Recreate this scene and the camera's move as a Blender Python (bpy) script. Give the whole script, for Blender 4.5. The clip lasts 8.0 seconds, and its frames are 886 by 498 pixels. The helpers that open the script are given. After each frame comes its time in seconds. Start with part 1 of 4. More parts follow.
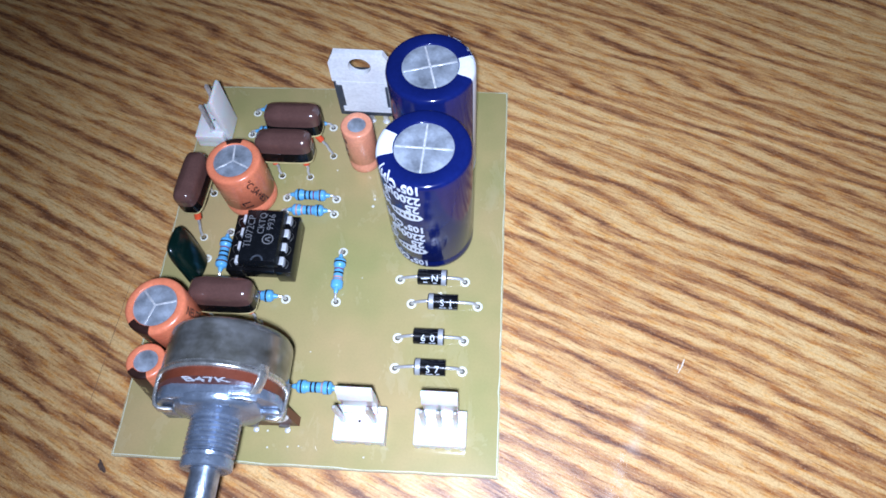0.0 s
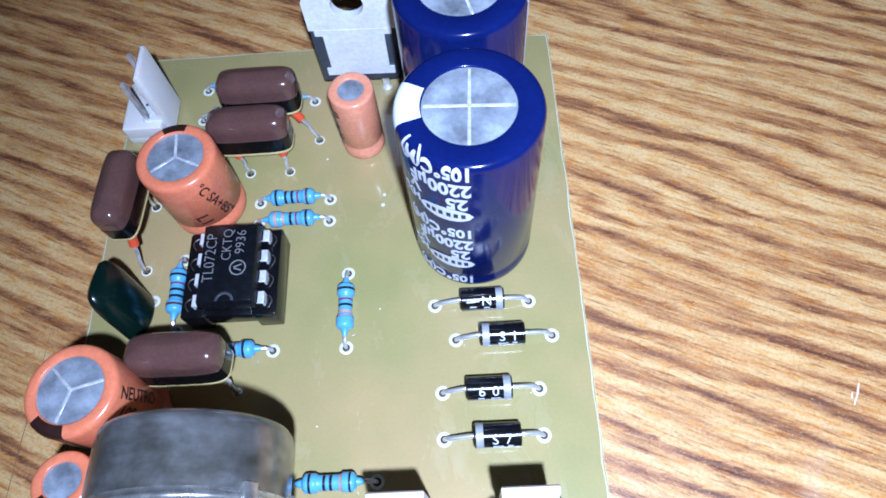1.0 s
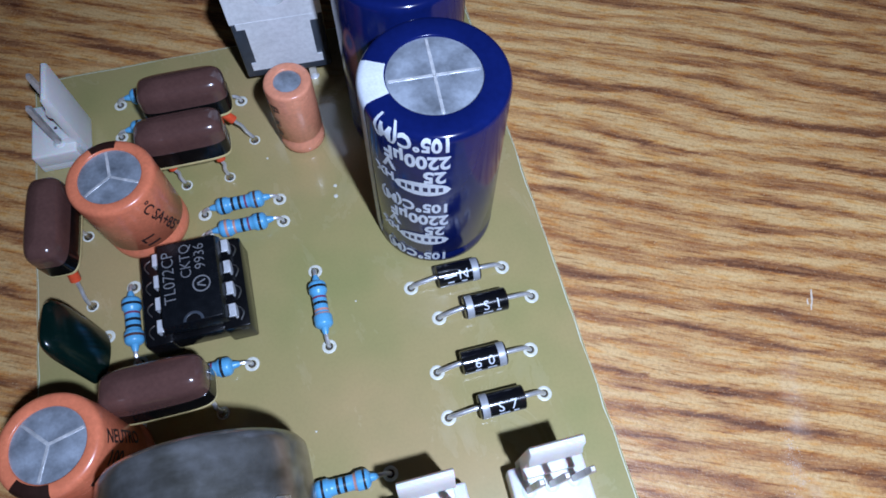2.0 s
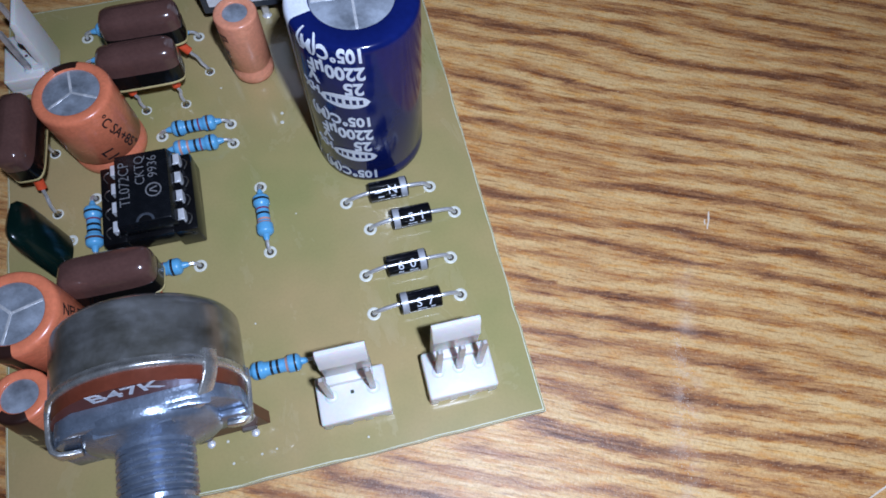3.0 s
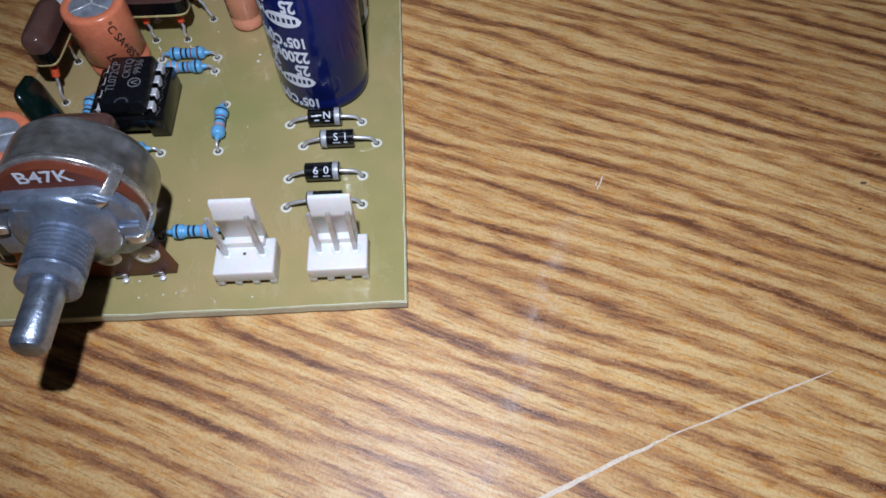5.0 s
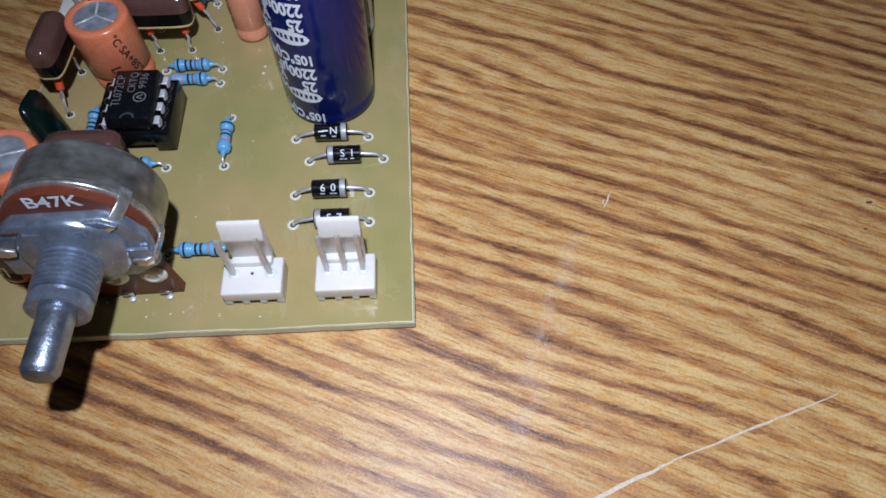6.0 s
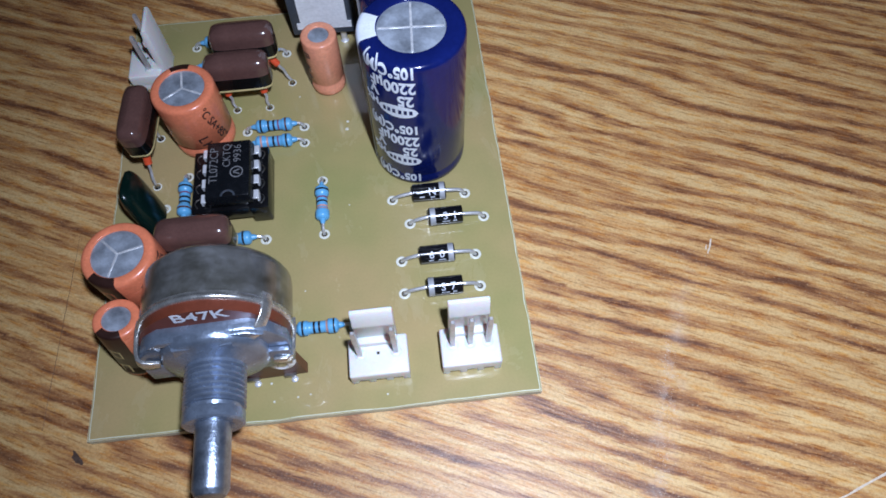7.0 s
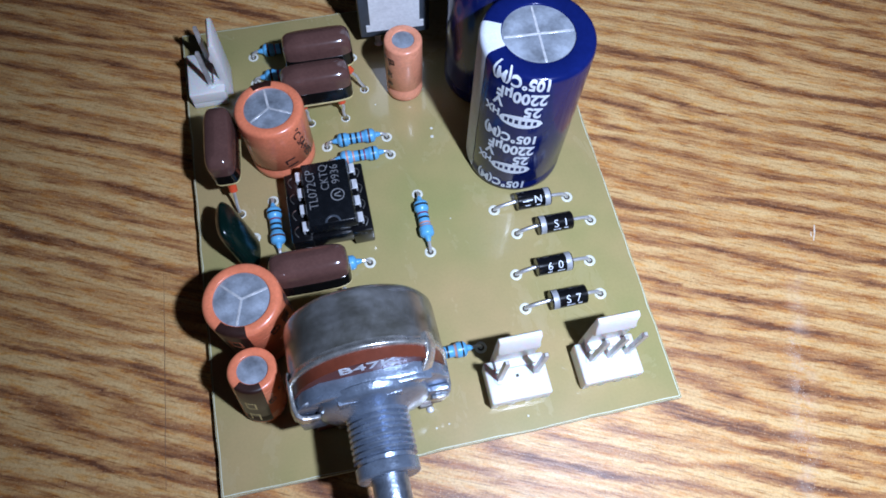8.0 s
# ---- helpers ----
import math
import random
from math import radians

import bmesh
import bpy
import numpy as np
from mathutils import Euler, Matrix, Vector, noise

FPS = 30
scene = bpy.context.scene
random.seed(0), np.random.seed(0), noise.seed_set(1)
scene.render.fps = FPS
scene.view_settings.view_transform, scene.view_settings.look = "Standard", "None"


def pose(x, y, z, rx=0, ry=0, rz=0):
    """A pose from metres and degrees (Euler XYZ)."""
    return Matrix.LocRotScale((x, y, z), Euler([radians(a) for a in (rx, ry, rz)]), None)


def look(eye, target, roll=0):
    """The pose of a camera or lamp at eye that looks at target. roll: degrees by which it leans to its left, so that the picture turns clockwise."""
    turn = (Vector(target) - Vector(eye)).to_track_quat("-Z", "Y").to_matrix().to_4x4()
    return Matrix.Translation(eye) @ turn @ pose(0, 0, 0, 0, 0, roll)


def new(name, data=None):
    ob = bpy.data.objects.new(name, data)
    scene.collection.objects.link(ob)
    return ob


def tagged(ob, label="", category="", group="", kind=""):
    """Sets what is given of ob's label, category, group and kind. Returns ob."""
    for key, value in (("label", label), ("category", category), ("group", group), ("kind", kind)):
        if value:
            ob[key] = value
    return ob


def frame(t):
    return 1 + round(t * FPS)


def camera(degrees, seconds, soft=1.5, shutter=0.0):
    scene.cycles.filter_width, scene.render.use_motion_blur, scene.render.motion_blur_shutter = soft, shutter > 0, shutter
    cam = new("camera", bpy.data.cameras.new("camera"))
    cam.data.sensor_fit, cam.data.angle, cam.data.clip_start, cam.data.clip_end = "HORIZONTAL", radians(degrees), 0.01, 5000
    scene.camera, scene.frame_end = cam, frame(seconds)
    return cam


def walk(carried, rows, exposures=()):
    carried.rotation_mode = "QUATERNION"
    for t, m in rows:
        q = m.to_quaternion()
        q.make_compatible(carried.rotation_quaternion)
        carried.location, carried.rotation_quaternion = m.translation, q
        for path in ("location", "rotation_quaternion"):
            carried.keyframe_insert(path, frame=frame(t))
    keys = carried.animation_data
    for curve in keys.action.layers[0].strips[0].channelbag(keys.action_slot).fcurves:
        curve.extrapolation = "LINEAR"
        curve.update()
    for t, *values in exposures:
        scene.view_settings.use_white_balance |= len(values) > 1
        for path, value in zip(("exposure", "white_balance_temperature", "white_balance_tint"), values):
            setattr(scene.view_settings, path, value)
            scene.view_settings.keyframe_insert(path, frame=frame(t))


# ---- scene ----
cam = camera(67.6, 8.0, soft=1.7)
PATH = [
    (0, (-0.003309, -0.015000, 0.111433), (-0.006547, 0.007293, 0.066795), -5.18),
    (0.5, (0.000838, -0.008586, 0.094329), (-0.005561, 0.014453, 0.050417), -9.38),
    (1, (-0.014418, 0.003751, 0.079803), (-0.016206, 0.025374, 0.034756), -7.44),
    (1.5, (-0.026626, 0.008168, 0.074744), (-0.022699, 0.028641, 0.029297), -0.86),
    (1.7, (-0.023952, 0.006304, 0.076272), (-0.018766, 0.026231, 0.030709), 0.54),
    (2.8, (-0.022761, -0.004831, 0.081436), (-0.016733, 0.015455, 0.036135), 2.47),
    (3, (-0.017707, -0.010090, 0.083280), (-0.011970, 0.008792, 0.037340), 3.53),
    (3.5, (-0.009859, -0.015749, 0.086038), (-0.005477, 0.001752, 0.039406), 4.53),
    (4, (0.003177, -0.039103, 0.080353), (0.006526, -0.015821, 0.036231), 2.80),
    (4.5, (0.008433, -0.040807, 0.085202), (0.009157, -0.017237, 0.041112), -1.82),
    (4.7, (0.006619, -0.041795, 0.084108), (0.007248, -0.016701, 0.040866), -1.79),
    (5.8, (0.002266, -0.041227, 0.085490), (0.004055, -0.015275, 0.042790), 1.31),
    (6, (0.002445, -0.037765, 0.086498), (0.003503, -0.012896, 0.043134), -0.22),
    (6.5, (-0.007247, -0.032601, 0.091647), (-0.004632, -0.009168, 0.047555), 2.12),
    (7, (-0.015672, -0.022510, 0.094036), (-0.013736, -0.000301, 0.049280), -1.48),
    (7.5, (-0.027187, -0.014914, 0.094285), (-0.022852, 0.005346, 0.048780), 2.43),
    (8, (-0.039411, -0.010162, 0.093209), (-0.033930, 0.009127, 0.047406), 3.93),
]
EXPOSURES = [(0, -0.11, 6250, 10), (0.5, -0.17, 6000, 10), (1.0, 0.0, 5700, 10), (1.5, -0.48, 5850, 10), (3.0, -0.93, 6300, 10), (3.5, -1.05, 6500, 10),
             (4.0, -1.03, 6850, 10), (4.5, -0.95, 6950, 10), (6.0, -0.97, 7200, 10), (6.5, -0.93, 7050, 10), (7.0, -0.77, 6500, 10), (7.5, -0.47, 6220, 10), (8.0, -0.48, 6150, 10)]
walk(cam, [(t, look(eye, target, roll)) for t, eye, target, roll in PATH], EXPOSURES)

# ---- light ----
world = bpy.data.worlds.new("world")
scene.world = world
world.use_nodes = True
world.node_tree.nodes["Background"].inputs["Color"].default_value = (0.75, 0.85, 1.0, 1)
world.node_tree.nodes["Background"].inputs["Strength"].default_value = 0.012

flash_data = bpy.data.lights.new("flash_lamp", "SPOT")
flash_data.spot_size, flash_data.spot_blend = radians(162), 1.0
flash_data.energy, flash_data.shadow_soft_size, flash_data.color = 1.48, 0.0025, (0.86, 1.0, 1.34)
flash = new("flash_lamp", flash_data)
flash.matrix_world = look((-0.004, -0.022, 0.120), (0.05, 0.04, 0.0))

TABLE = -2.0   # height of the table top in mm; the board's upper face is at 0


# ---- materials ----
def nodes_of(name, color, rough=0.5, metal=0.0, spec=0.5, coat=0.0):
    m = bpy.data.materials.new(name)
    m.use_nodes = True
    nt = m.node_tree
    b = nt.nodes["Principled BSDF"]
    b.inputs["Base Color"].default_value = (*color, 1)
    b.inputs["Roughness"].default_value = rough
    b.inputs["Metallic"].default_value = metal
    b.inputs["Specular IOR Level"].default_value = spec
    b.inputs["Coat Weight"].default_value = coat
    b.inputs["Coat Roughness"].default_value = 0.08
    return m, nt, b


def ramp_node(nt, stops):
    r = nt.nodes.new("ShaderNodeValToRGB")
    while len(r.color_ramp.elements) < len(stops):
        r.color_ramp.elements.new(0.5)
    for e, (p, c) in zip(r.color_ramp.elements, stops):
        e.position, e.color = p, (*c, 1)
    return r


def noise_node(nt, vec, scale, detail=4.0, rough=0.55, distort=0.0):
    n = nt.nodes.new("ShaderNodeTexNoise")
    n.inputs["Scale"].default_value = scale
    n.inputs["Detail"].default_value = detail
    n.inputs["Roughness"].default_value = rough
    n.inputs["Distortion"].default_value = distort
    nt.links.new(vec, n.inputs["Vector"])
    return n


def mapped(nt, scale=(1, 1, 1), turn=0.0):
    c = nt.nodes.new("ShaderNodeTexCoord")
    m = nt.nodes.new("ShaderNodeMapping")
    m.inputs["Rotation"].default_value = (0, 0, turn)
    m.inputs["Scale"].default_value = scale
    nt.links.new(c.outputs["Object"], m.inputs["Vector"])
    return m.outputs["Vector"]


def mix_color(nt, fac, a, b, mode="MIX"):
    x = nt.nodes.new("ShaderNodeMix")
    x.data_type, x.blend_type = "RGBA", mode
    for s, v in ((x.inputs[0], fac), (x.inputs[6], a), (x.inputs[7], b)):
        if isinstance(v, (int, float)):
            s.default_value = v
        elif isinstance(v, tuple):
            s.default_value = (*v, 1)
        else:
            nt.links.new(v, s)
    return x.outputs[2]


def bump(nt, b, height, strength, distance):
    n = nt.nodes.new("ShaderNodeBump")
    n.inputs["Strength"].default_value = strength
    n.inputs["Distance"].default_value = distance
    nt.links.new(height, n.inputs["Height"])
    nt.links.new(n.outputs["Normal"], b.inputs["Normal"])


def worn(name, color, rough=0.5, metal=0.0, spread=0.25, scale=400, grain=0.0, spec=0.5, coat=0.0, rough_spread=0.1, fine=0.86):
    """A material whose colour and gloss vary at two scales; scale is per metre."""
    m, nt, b = nodes_of(name, color, rough, metal, spec, coat)
    v = mapped(nt)
    big, small = noise_node(nt, v, scale, 4), noise_node(nt, v, scale * 7, 3)
    lo = tuple(c * (1 - spread) for c in color)
    hi = tuple(min(1, c * (1 + spread)) for c in color)
    r1 = ramp_node(nt, [(0.3, lo), (0.7, hi)])
    nt.links.new(big.outputs["Fac"], r1.inputs["Fac"])
    r2 = ramp_node(nt, [(0.3, (fine, fine, fine)), (0.65, (1, 1, 1))])
    nt.links.new(small.outputs["Fac"], r2.inputs["Fac"])
    nt.links.new(mix_color(nt, 1.0, r1.outputs["Color"], r2.outputs["Color"], "MULTIPLY"), b.inputs["Base Color"])
    mr = nt.nodes.new("ShaderNodeMapRange")
    mr.inputs["To Min"].default_value = max(0.02, rough - rough_spread)
    mr.inputs["To Max"].default_value = min(1, rough + rough_spread)
    nt.links.new(big.outputs["Fac"], mr.inputs["Value"])
    nt.links.new(mr.outputs["Result"], b.inputs["Roughness"])
    if grain:
        bump(nt, b, small.outputs["Fac"], grain, 0.0002)
    return m


def math_node(nt, op, a, b=0.0, clamp=False):
    n = nt.nodes.new("ShaderNodeMath")
    n.operation, n.use_clamp = op, clamp
    for socket, v in zip(n.inputs, (a, b)):
        if isinstance(v, (int, float)):
            socket.default_value = v
        else:
            nt.links.new(v, socket)
    return n.outputs[0]


def shifted(nt, vec, source, amount):
    """Moves a texture place across the grain by a noise."""
    sub = nt.nodes.new("ShaderNodeVectorMath")
    sub.operation = "SUBTRACT"
    sub.inputs[1].default_value = (0.5, 0.5, 0.5)
    nt.links.new(source, sub.inputs[0])
    mul = nt.nodes.new("ShaderNodeVectorMath")
    mul.operation = "MULTIPLY"
    mul.inputs[1].default_value = (0.0, amount, 0.0)
    nt.links.new(sub.outputs[0], mul.inputs[0])
    add = nt.nodes.new("ShaderNodeVectorMath")
    nt.links.new(vec, add.inputs[0])
    nt.links.new(mul.outputs[0], add.inputs[1])
    return add.outputs[0]


def wood_material():
    """Varnished veneer: long wavy dark veins, short lens-shaped flecks, fine pores, along one grain direction."""
    m, nt, b = nodes_of("varnished_wood", (0.5, 0.3, 0.13), 0.42, 0, 0.5)
    turn = radians(25)
    base = mapped(nt, (1, 1, 1), turn)
    bend = noise_node(nt, mapped(nt, (9, 18, 1), turn), 1.0, 2)
    bent = shifted(nt, base, bend.outputs["Color"], 0.006)
    fray = noise_node(nt, mapped(nt, (170, 1500, 1), turn), 1.0, 3, 0.65)
    frayed = shifted(nt, bent, fray.outputs["Color"], 0.0013)

    def streak(sx, sy, detail, rough=0.6, source=frayed):
        mp = nt.nodes.new("ShaderNodeMapping")
        mp.inputs["Scale"].default_value = (sx, sy, 1)
        nt.links.new(source, mp.inputs["Vector"])
        return noise_node(nt, mp.outputs["Vector"], 1.0, detail, rough, 0.1).outputs["Fac"]

    mid, fleck = streak(42, 950, 3.0, 0.6), streak(230, 1900, 3.0, 0.6, bent)
    # dark veins a few millimetres apart, which wander, swell and fade
    yy = nt.nodes.new("ShaderNodeSeparateXYZ")
    nt.links.new(frayed, yy.inputs["Vector"])
    drift = noise_node(nt, mapped(nt, (6, 85, 1), turn), 1.0, 2, 0.5).outputs["Fac"]
    wave = math_node(nt, "SINE", math_node(nt, "ADD", math_node(nt, "MULTIPLY", yy.outputs["Y"], 1750), math_node(nt, "MULTIPLY", drift, 17)))
    tone = math_node(nt, "MULTIPLY", wave, 0.36)
    for source, amount in ((streak(11, 260, 2.0, 0.5), 1.9), (mid, 1.9), (fleck, 0.9)):
        tone = math_node(nt, "ADD", tone, math_node(nt, "MULTIPLY", math_node(nt, "SUBTRACT", source, 0.5), amount))
    tone = math_node(nt, "ADD", math_node(nt, "MULTIPLY", tone, 0.42), 0.5)
    pale, warm, brown, dark = (0.745, 0.500, 0.224), (0.635, 0.358, 0.138), (0.41, 0.194, 0.080), (0.185, 0.077, 0.038)
    r = ramp_node(nt, [(0.33, pale), (0.50, warm), (0.66, brown), (0.80, dark)])
    nt.links.new(tone, r.inputs["Fac"])
    c = r.outputs["Color"]
    # short dark flecks and orange fibres
    rf = ramp_node(nt, [(0.32, (0.50, 0.37, 0.28)), (0.46, (1, 1, 1))])
    nt.links.new(streak(190, 2600, 3.0, 0.65, bent), rf.inputs["Fac"])
    c = mix_color(nt, 0.9, c, rf.outputs["Color"], "MULTIPLY")
    rk = ramp_node(nt, [(0.5, (1, 1, 1)), (0.66, (0.96, 0.75, 0.48))])
    nt.links.new(streak(300, 1500, 2.0, 0.55, bent), rk.inputs["Fac"])
    c = mix_color(nt, 0.85, c, rk.outputs["Color"], "MULTIPLY")
    # pores and pale grains; the varnish's glitter is painted in as bright dots
    speck = noise_node(nt, base, 2300, 3, 0.7)
    rs = ramp_node(nt, [(0.34, (0.62, 0.57, 0.54)), (0.55, (1.0, 1.0, 1.0))])
    nt.links.new(speck.outputs["Fac"], rs.inputs["Fac"])
    c = mix_color(nt, 0.6, c, rs.outputs["Color"], "MULTIPLY")
    glint = noise_node(nt, mapped(nt, (2600, 3900, 1), turn), 1.0, 1, 0.5)
    rg = ramp_node(nt, [(0.62, (0, 0, 0)), (0.78, (0.36, 0.36, 0.36))])
    nt.links.new(glint.outputs["Fac"], rg.inputs["Fac"])
    c = mix_color(nt, rg.outputs["Color"], c, (0.85, 0.66, 0.42))
    # slow changes of tone from strip to strip of the veneer
    strip = noise_node(nt, mapped(nt, (14, 55, 1), turn), 1.0, 3, 0.6)
    rt = ramp_node(nt, [(0.32, (0.84, 0.77, 0.71)), (0.62, (1.04, 1.03, 1.0))])
    nt.links.new(strip.outputs["Fac"], rt.inputs["Fac"])
    c = mix_color(nt, 0.85, c, rt.outputs["Color"], "MULTIPLY")
    # a rubbed track where the varnish has turned whitish, in patches
    wt = nt.nodes.new("ShaderNodeMapping")
    wt.inputs["Location"].default_value = (-0.0172, 0.006, 0)
    wt.vector_type = "POINT"
    tc = nt.nodes.new("ShaderNodeTexCoord")
    nt.links.new(tc.outputs["Object"], wt.inputs["Vector"])
    along = nt.nodes.new("ShaderNodeVectorRotate")
    along.rotation_type = "Z_AXIS"
    along.inputs["Angle"].default_value = radians(22)
    nt.links.new(wt.outputs["Vector"], along.inputs["Vector"])
    xyz = nt.nodes.new("ShaderNodeSeparateXYZ")
    nt.links.new(along.outputs["Vector"], xyz.inputs["Vector"])
    across = math_node(nt, "SUBTRACT", 1.0, math_node(nt, "MULTIPLY", math_node(nt, "ABSOLUTE", xyz.outputs["X"]), 380), True)
    length = math_node(nt, "SUBTRACT", 1.0, math_node(nt, "MULTIPLY", math_node(nt, "ABSOLUTE", xyz.outputs["Y"]), 33), True)
    blot = noise_node(nt, base, 210, 5, 0.7)
    rb = ramp_node(nt, [(0.46, (0, 0, 0)), (0.68, (1, 1, 1))])
    nt.links.new(blot.outputs["Fac"], rb.inputs["Fac"])
    rub = math_node(nt, "MULTIPLY", math_node(nt, "MULTIPLY", across, length), rb.outputs["Color"])
    c = mix_color(nt, math_node(nt, "MULTIPLY", rub, 0.5, True), c, (0.74, 0.66, 0.58))
    nt.links.new(c, b.inputs["Base Color"])
    rr = nt.nodes.new("ShaderNodeMapRange")
    rr.inputs["To Min"].default_value, rr.inputs["To Max"].default_value = 0.32, 0.55
    nt.links.new(fleck, rr.inputs["Value"])
    nt.links.new(rr.outputs["Result"], b.inputs["Roughness"])
    bump(nt, b, math_node(nt, "ADD", math_node(nt, "MULTIPLY", speck.outputs["Fac"], 0.8), fleck), 0.3, 0.0002)
    return m


def board_material():
    """Bare glass-fibre laminate, glossy, mottled by what lies under it."""
    m, nt, b = nodes_of("glass_fibre_board", (0.4, 0.37, 0.14), 0.3, 0, 0.5, 0.8)
    b.inputs["Coat Roughness"].default_value = 0.07
    v = mapped(nt)
    patch, cloud, weave = noise_node(nt, v, 38, 3), noise_node(nt, v, 150, 4), noise_node(nt, v, 2500, 2)
    r = ramp_node(nt, [(0.34, (0.345, 0.315, 0.122)), (0.5, (0.402, 0.328, 0.140)), (0.65, (0.455, 0.338, 0.158))])
    nt.links.new(patch.outputs["Fac"], r.inputs["Fac"])
    r2 = ramp_node(nt, [(0.3, (0.93, 0.95, 0.93)), (0.7, (1.04, 1.02, 1.0))])
    nt.links.new(cloud.outputs["Fac"], r2.inputs["Fac"])
    c = mix_color(nt, 0.8, r.outputs["Color"], r2.outputs["Color"], "MULTIPLY")
    r3 = ramp_node(nt, [(0.3, (0.93, 0.93, 0.93)), (0.6, (1, 1, 1))])
    nt.links.new(weave.outputs["Fac"], r3.inputs["Fac"])
    nt.links.new(mix_color(nt, 0.7, c, r3.outputs["Color"], "MULTIPLY"), b.inputs["Base Color"])
    # dried flux: pale hazy stains that are duller than the bare board
    haze = noise_node(nt, mapped(nt, (120, 70, 1), 0.4), 1.0, 5, 0.65, 0.6)
    hr = ramp_node(nt, [(0.56, (0, 0, 0)), (0.72, (1, 1, 1))])
    nt.links.new(haze.outputs["Fac"], hr.inputs["Fac"])
    base_link = b.inputs["Base Color"].links[0].from_socket
    hm = nt.nodes.new("ShaderNodeMath")
    hm.operation = "MULTIPLY"
    hm.inputs[1].default_value = 0.16
    nt.links.new(hr.outputs["Color"], hm.inputs[0])
    nt.links.new(mix_color(nt, hm.outputs[0], base_link, (0.62, 0.57, 0.40)), b.inputs["Base Color"])
    mr = nt.nodes.new("ShaderNodeMapRange")
    mr.inputs["To Min"].default_value, mr.inputs["To Max"].default_value = 0.26, 0.34
    nt.links.new(hr.outputs["Color"], mr.inputs["Value"])
    nt.links.new(mr.outputs["Result"], b.inputs["Roughness"])
    bump(nt, b, cloud.outputs["Fac"], 0.06, 0.0003)
    return m


def brushed(name, color, rough, stretch, spread=0.3):
    """Worn bare metal with smears."""
    m, nt, b = nodes_of(name, color, rough, 1.0)
    n1, n2 = noise_node(nt, mapped(nt, stretch), 1.0, 5), noise_node(nt, mapped(nt), 260, 4)
    lo = tuple(c * (1 - spread) for c in color)
    r = ramp_node(nt, [(0.3, lo), (0.65, color)])
    nt.links.new(n2.outputs["Fac"], r.inputs["Fac"])
    r2 = ramp_node(nt, [(0.3, (0.8, 0.8, 0.8)), (0.7, (1, 1, 1))])
    nt.links.new(n1.outputs["Fac"], r2.inputs["Fac"])
    nt.links.new(mix_color(nt, 1.0, r.outputs["Color"], r2.outputs["Color"], "MULTIPLY"), b.inputs["Base Color"])
    mr = nt.nodes.new("ShaderNodeMapRange")
    mr.inputs["To Min"].default_value, mr.inputs["To Max"].default_value = rough * 0.75, min(1, rough * 1.4)
    nt.links.new(n2.outputs["Fac"], mr.inputs["Value"])
    nt.links.new(mr.outputs["Result"], b.inputs["Roughness"])
    bump(nt, b, n1.outputs["Fac"], 0.15, 0.0001)
    return m


def stained_can():
    """Drawn steel, dull and cloudy, with dark stains round the can."""
    m, nt, b = nodes_of("stained_steel_can", (0.5, 0.5, 0.48), 0.3, 0.78)
    cloud, smear = noise_node(nt, mapped(nt), 190, 5, 0.6, 0.2), noise_node(nt, mapped(nt, (160, 500, 160)), 1.0, 5, 0.6)
    r = ramp_node(nt, [(0.34, (0.22, 0.215, 0.18)), (0.5, (0.38, 0.38, 0.36)), (0.66, (0.60, 0.61, 0.62))])
    nt.links.new(cloud.outputs["Fac"], r.inputs["Fac"])
    r2 = ramp_node(nt, [(0.35, (0.55, 0.54, 0.52)), (0.62, (1, 1, 1))])
    nt.links.new(smear.outputs["Fac"], r2.inputs["Fac"])
    nt.links.new(mix_color(nt, 0.8, r.outputs["Color"], r2.outputs["Color"], "MULTIPLY"), b.inputs["Base Color"])
    mr = nt.nodes.new("ShaderNodeMapRange")
    mr.inputs["To Min"].default_value, mr.inputs["To Max"].default_value = 0.29, 0.18
    nt.links.new(cloud.outputs["Fac"], mr.inputs["Value"])
    nt.links.new(mr.outputs["Result"], b.inputs["Roughness"])
    bump(nt, b, smear.outputs["Fac"], 0.12, 0.0002)
    return m


M_WOOD = wood_material()
M_BOARD = board_material()
M_BOARD_EDGE = worn("cut_board_edge", (0.72, 0.75, 0.58), 0.55, spread=0.1, scale=900)
M_PAD = worn("solder_pad_ring", (0.74, 0.74, 0.64), 0.4, spread=0.12, scale=1500)
M_HOLE = worn("drilled_hole", (0.05, 0.04, 0.03), 0.8, spread=0.2)
M_LEAD = worn("tinned_lead", (0.80, 0.80, 0.81), 0.33, 0.65, 0.2, 900, grain=0.05)
M_SOLDER = worn("solder", (0.75, 0.75, 0.76), 0.25, 1.0, 0.2, 1500)
M_NAVY = worn("navy_sleeve", (0.005, 0.011, 0.088), 0.14, 0, 0.12, 200, spec=0.42, rough_spread=0.05)
M_WHITE_PRINT = worn("white_print", (0.74, 0.78, 0.85), 0.45, spread=0.08, scale=600)
M_ALU = worn("aluminium_top", (0.43, 0.48, 0.55), 0.42, 0.55, 0.45, 420, grain=0.1)
M_ALU_GROOVE = worn("aluminium_score", (0.80, 0.84, 0.88), 0.4, 0.4, 0.35, 900)
M_ORANGE = worn("orange_sleeve", (0.79, 0.225, 0.112), 0.26, 0, 0.1, 300, spec=0.5, rough_spread=0.06)
M_PEACH = worn("peach_sleeve", (0.80, 0.315, 0.185), 0.26, 0, 0.1, 300, spec=0.5, rough_spread=0.06)
M_BLACK_PRINT = worn("black_print", (0.018, 0.014, 0.014), 0.45, spread=0.2)
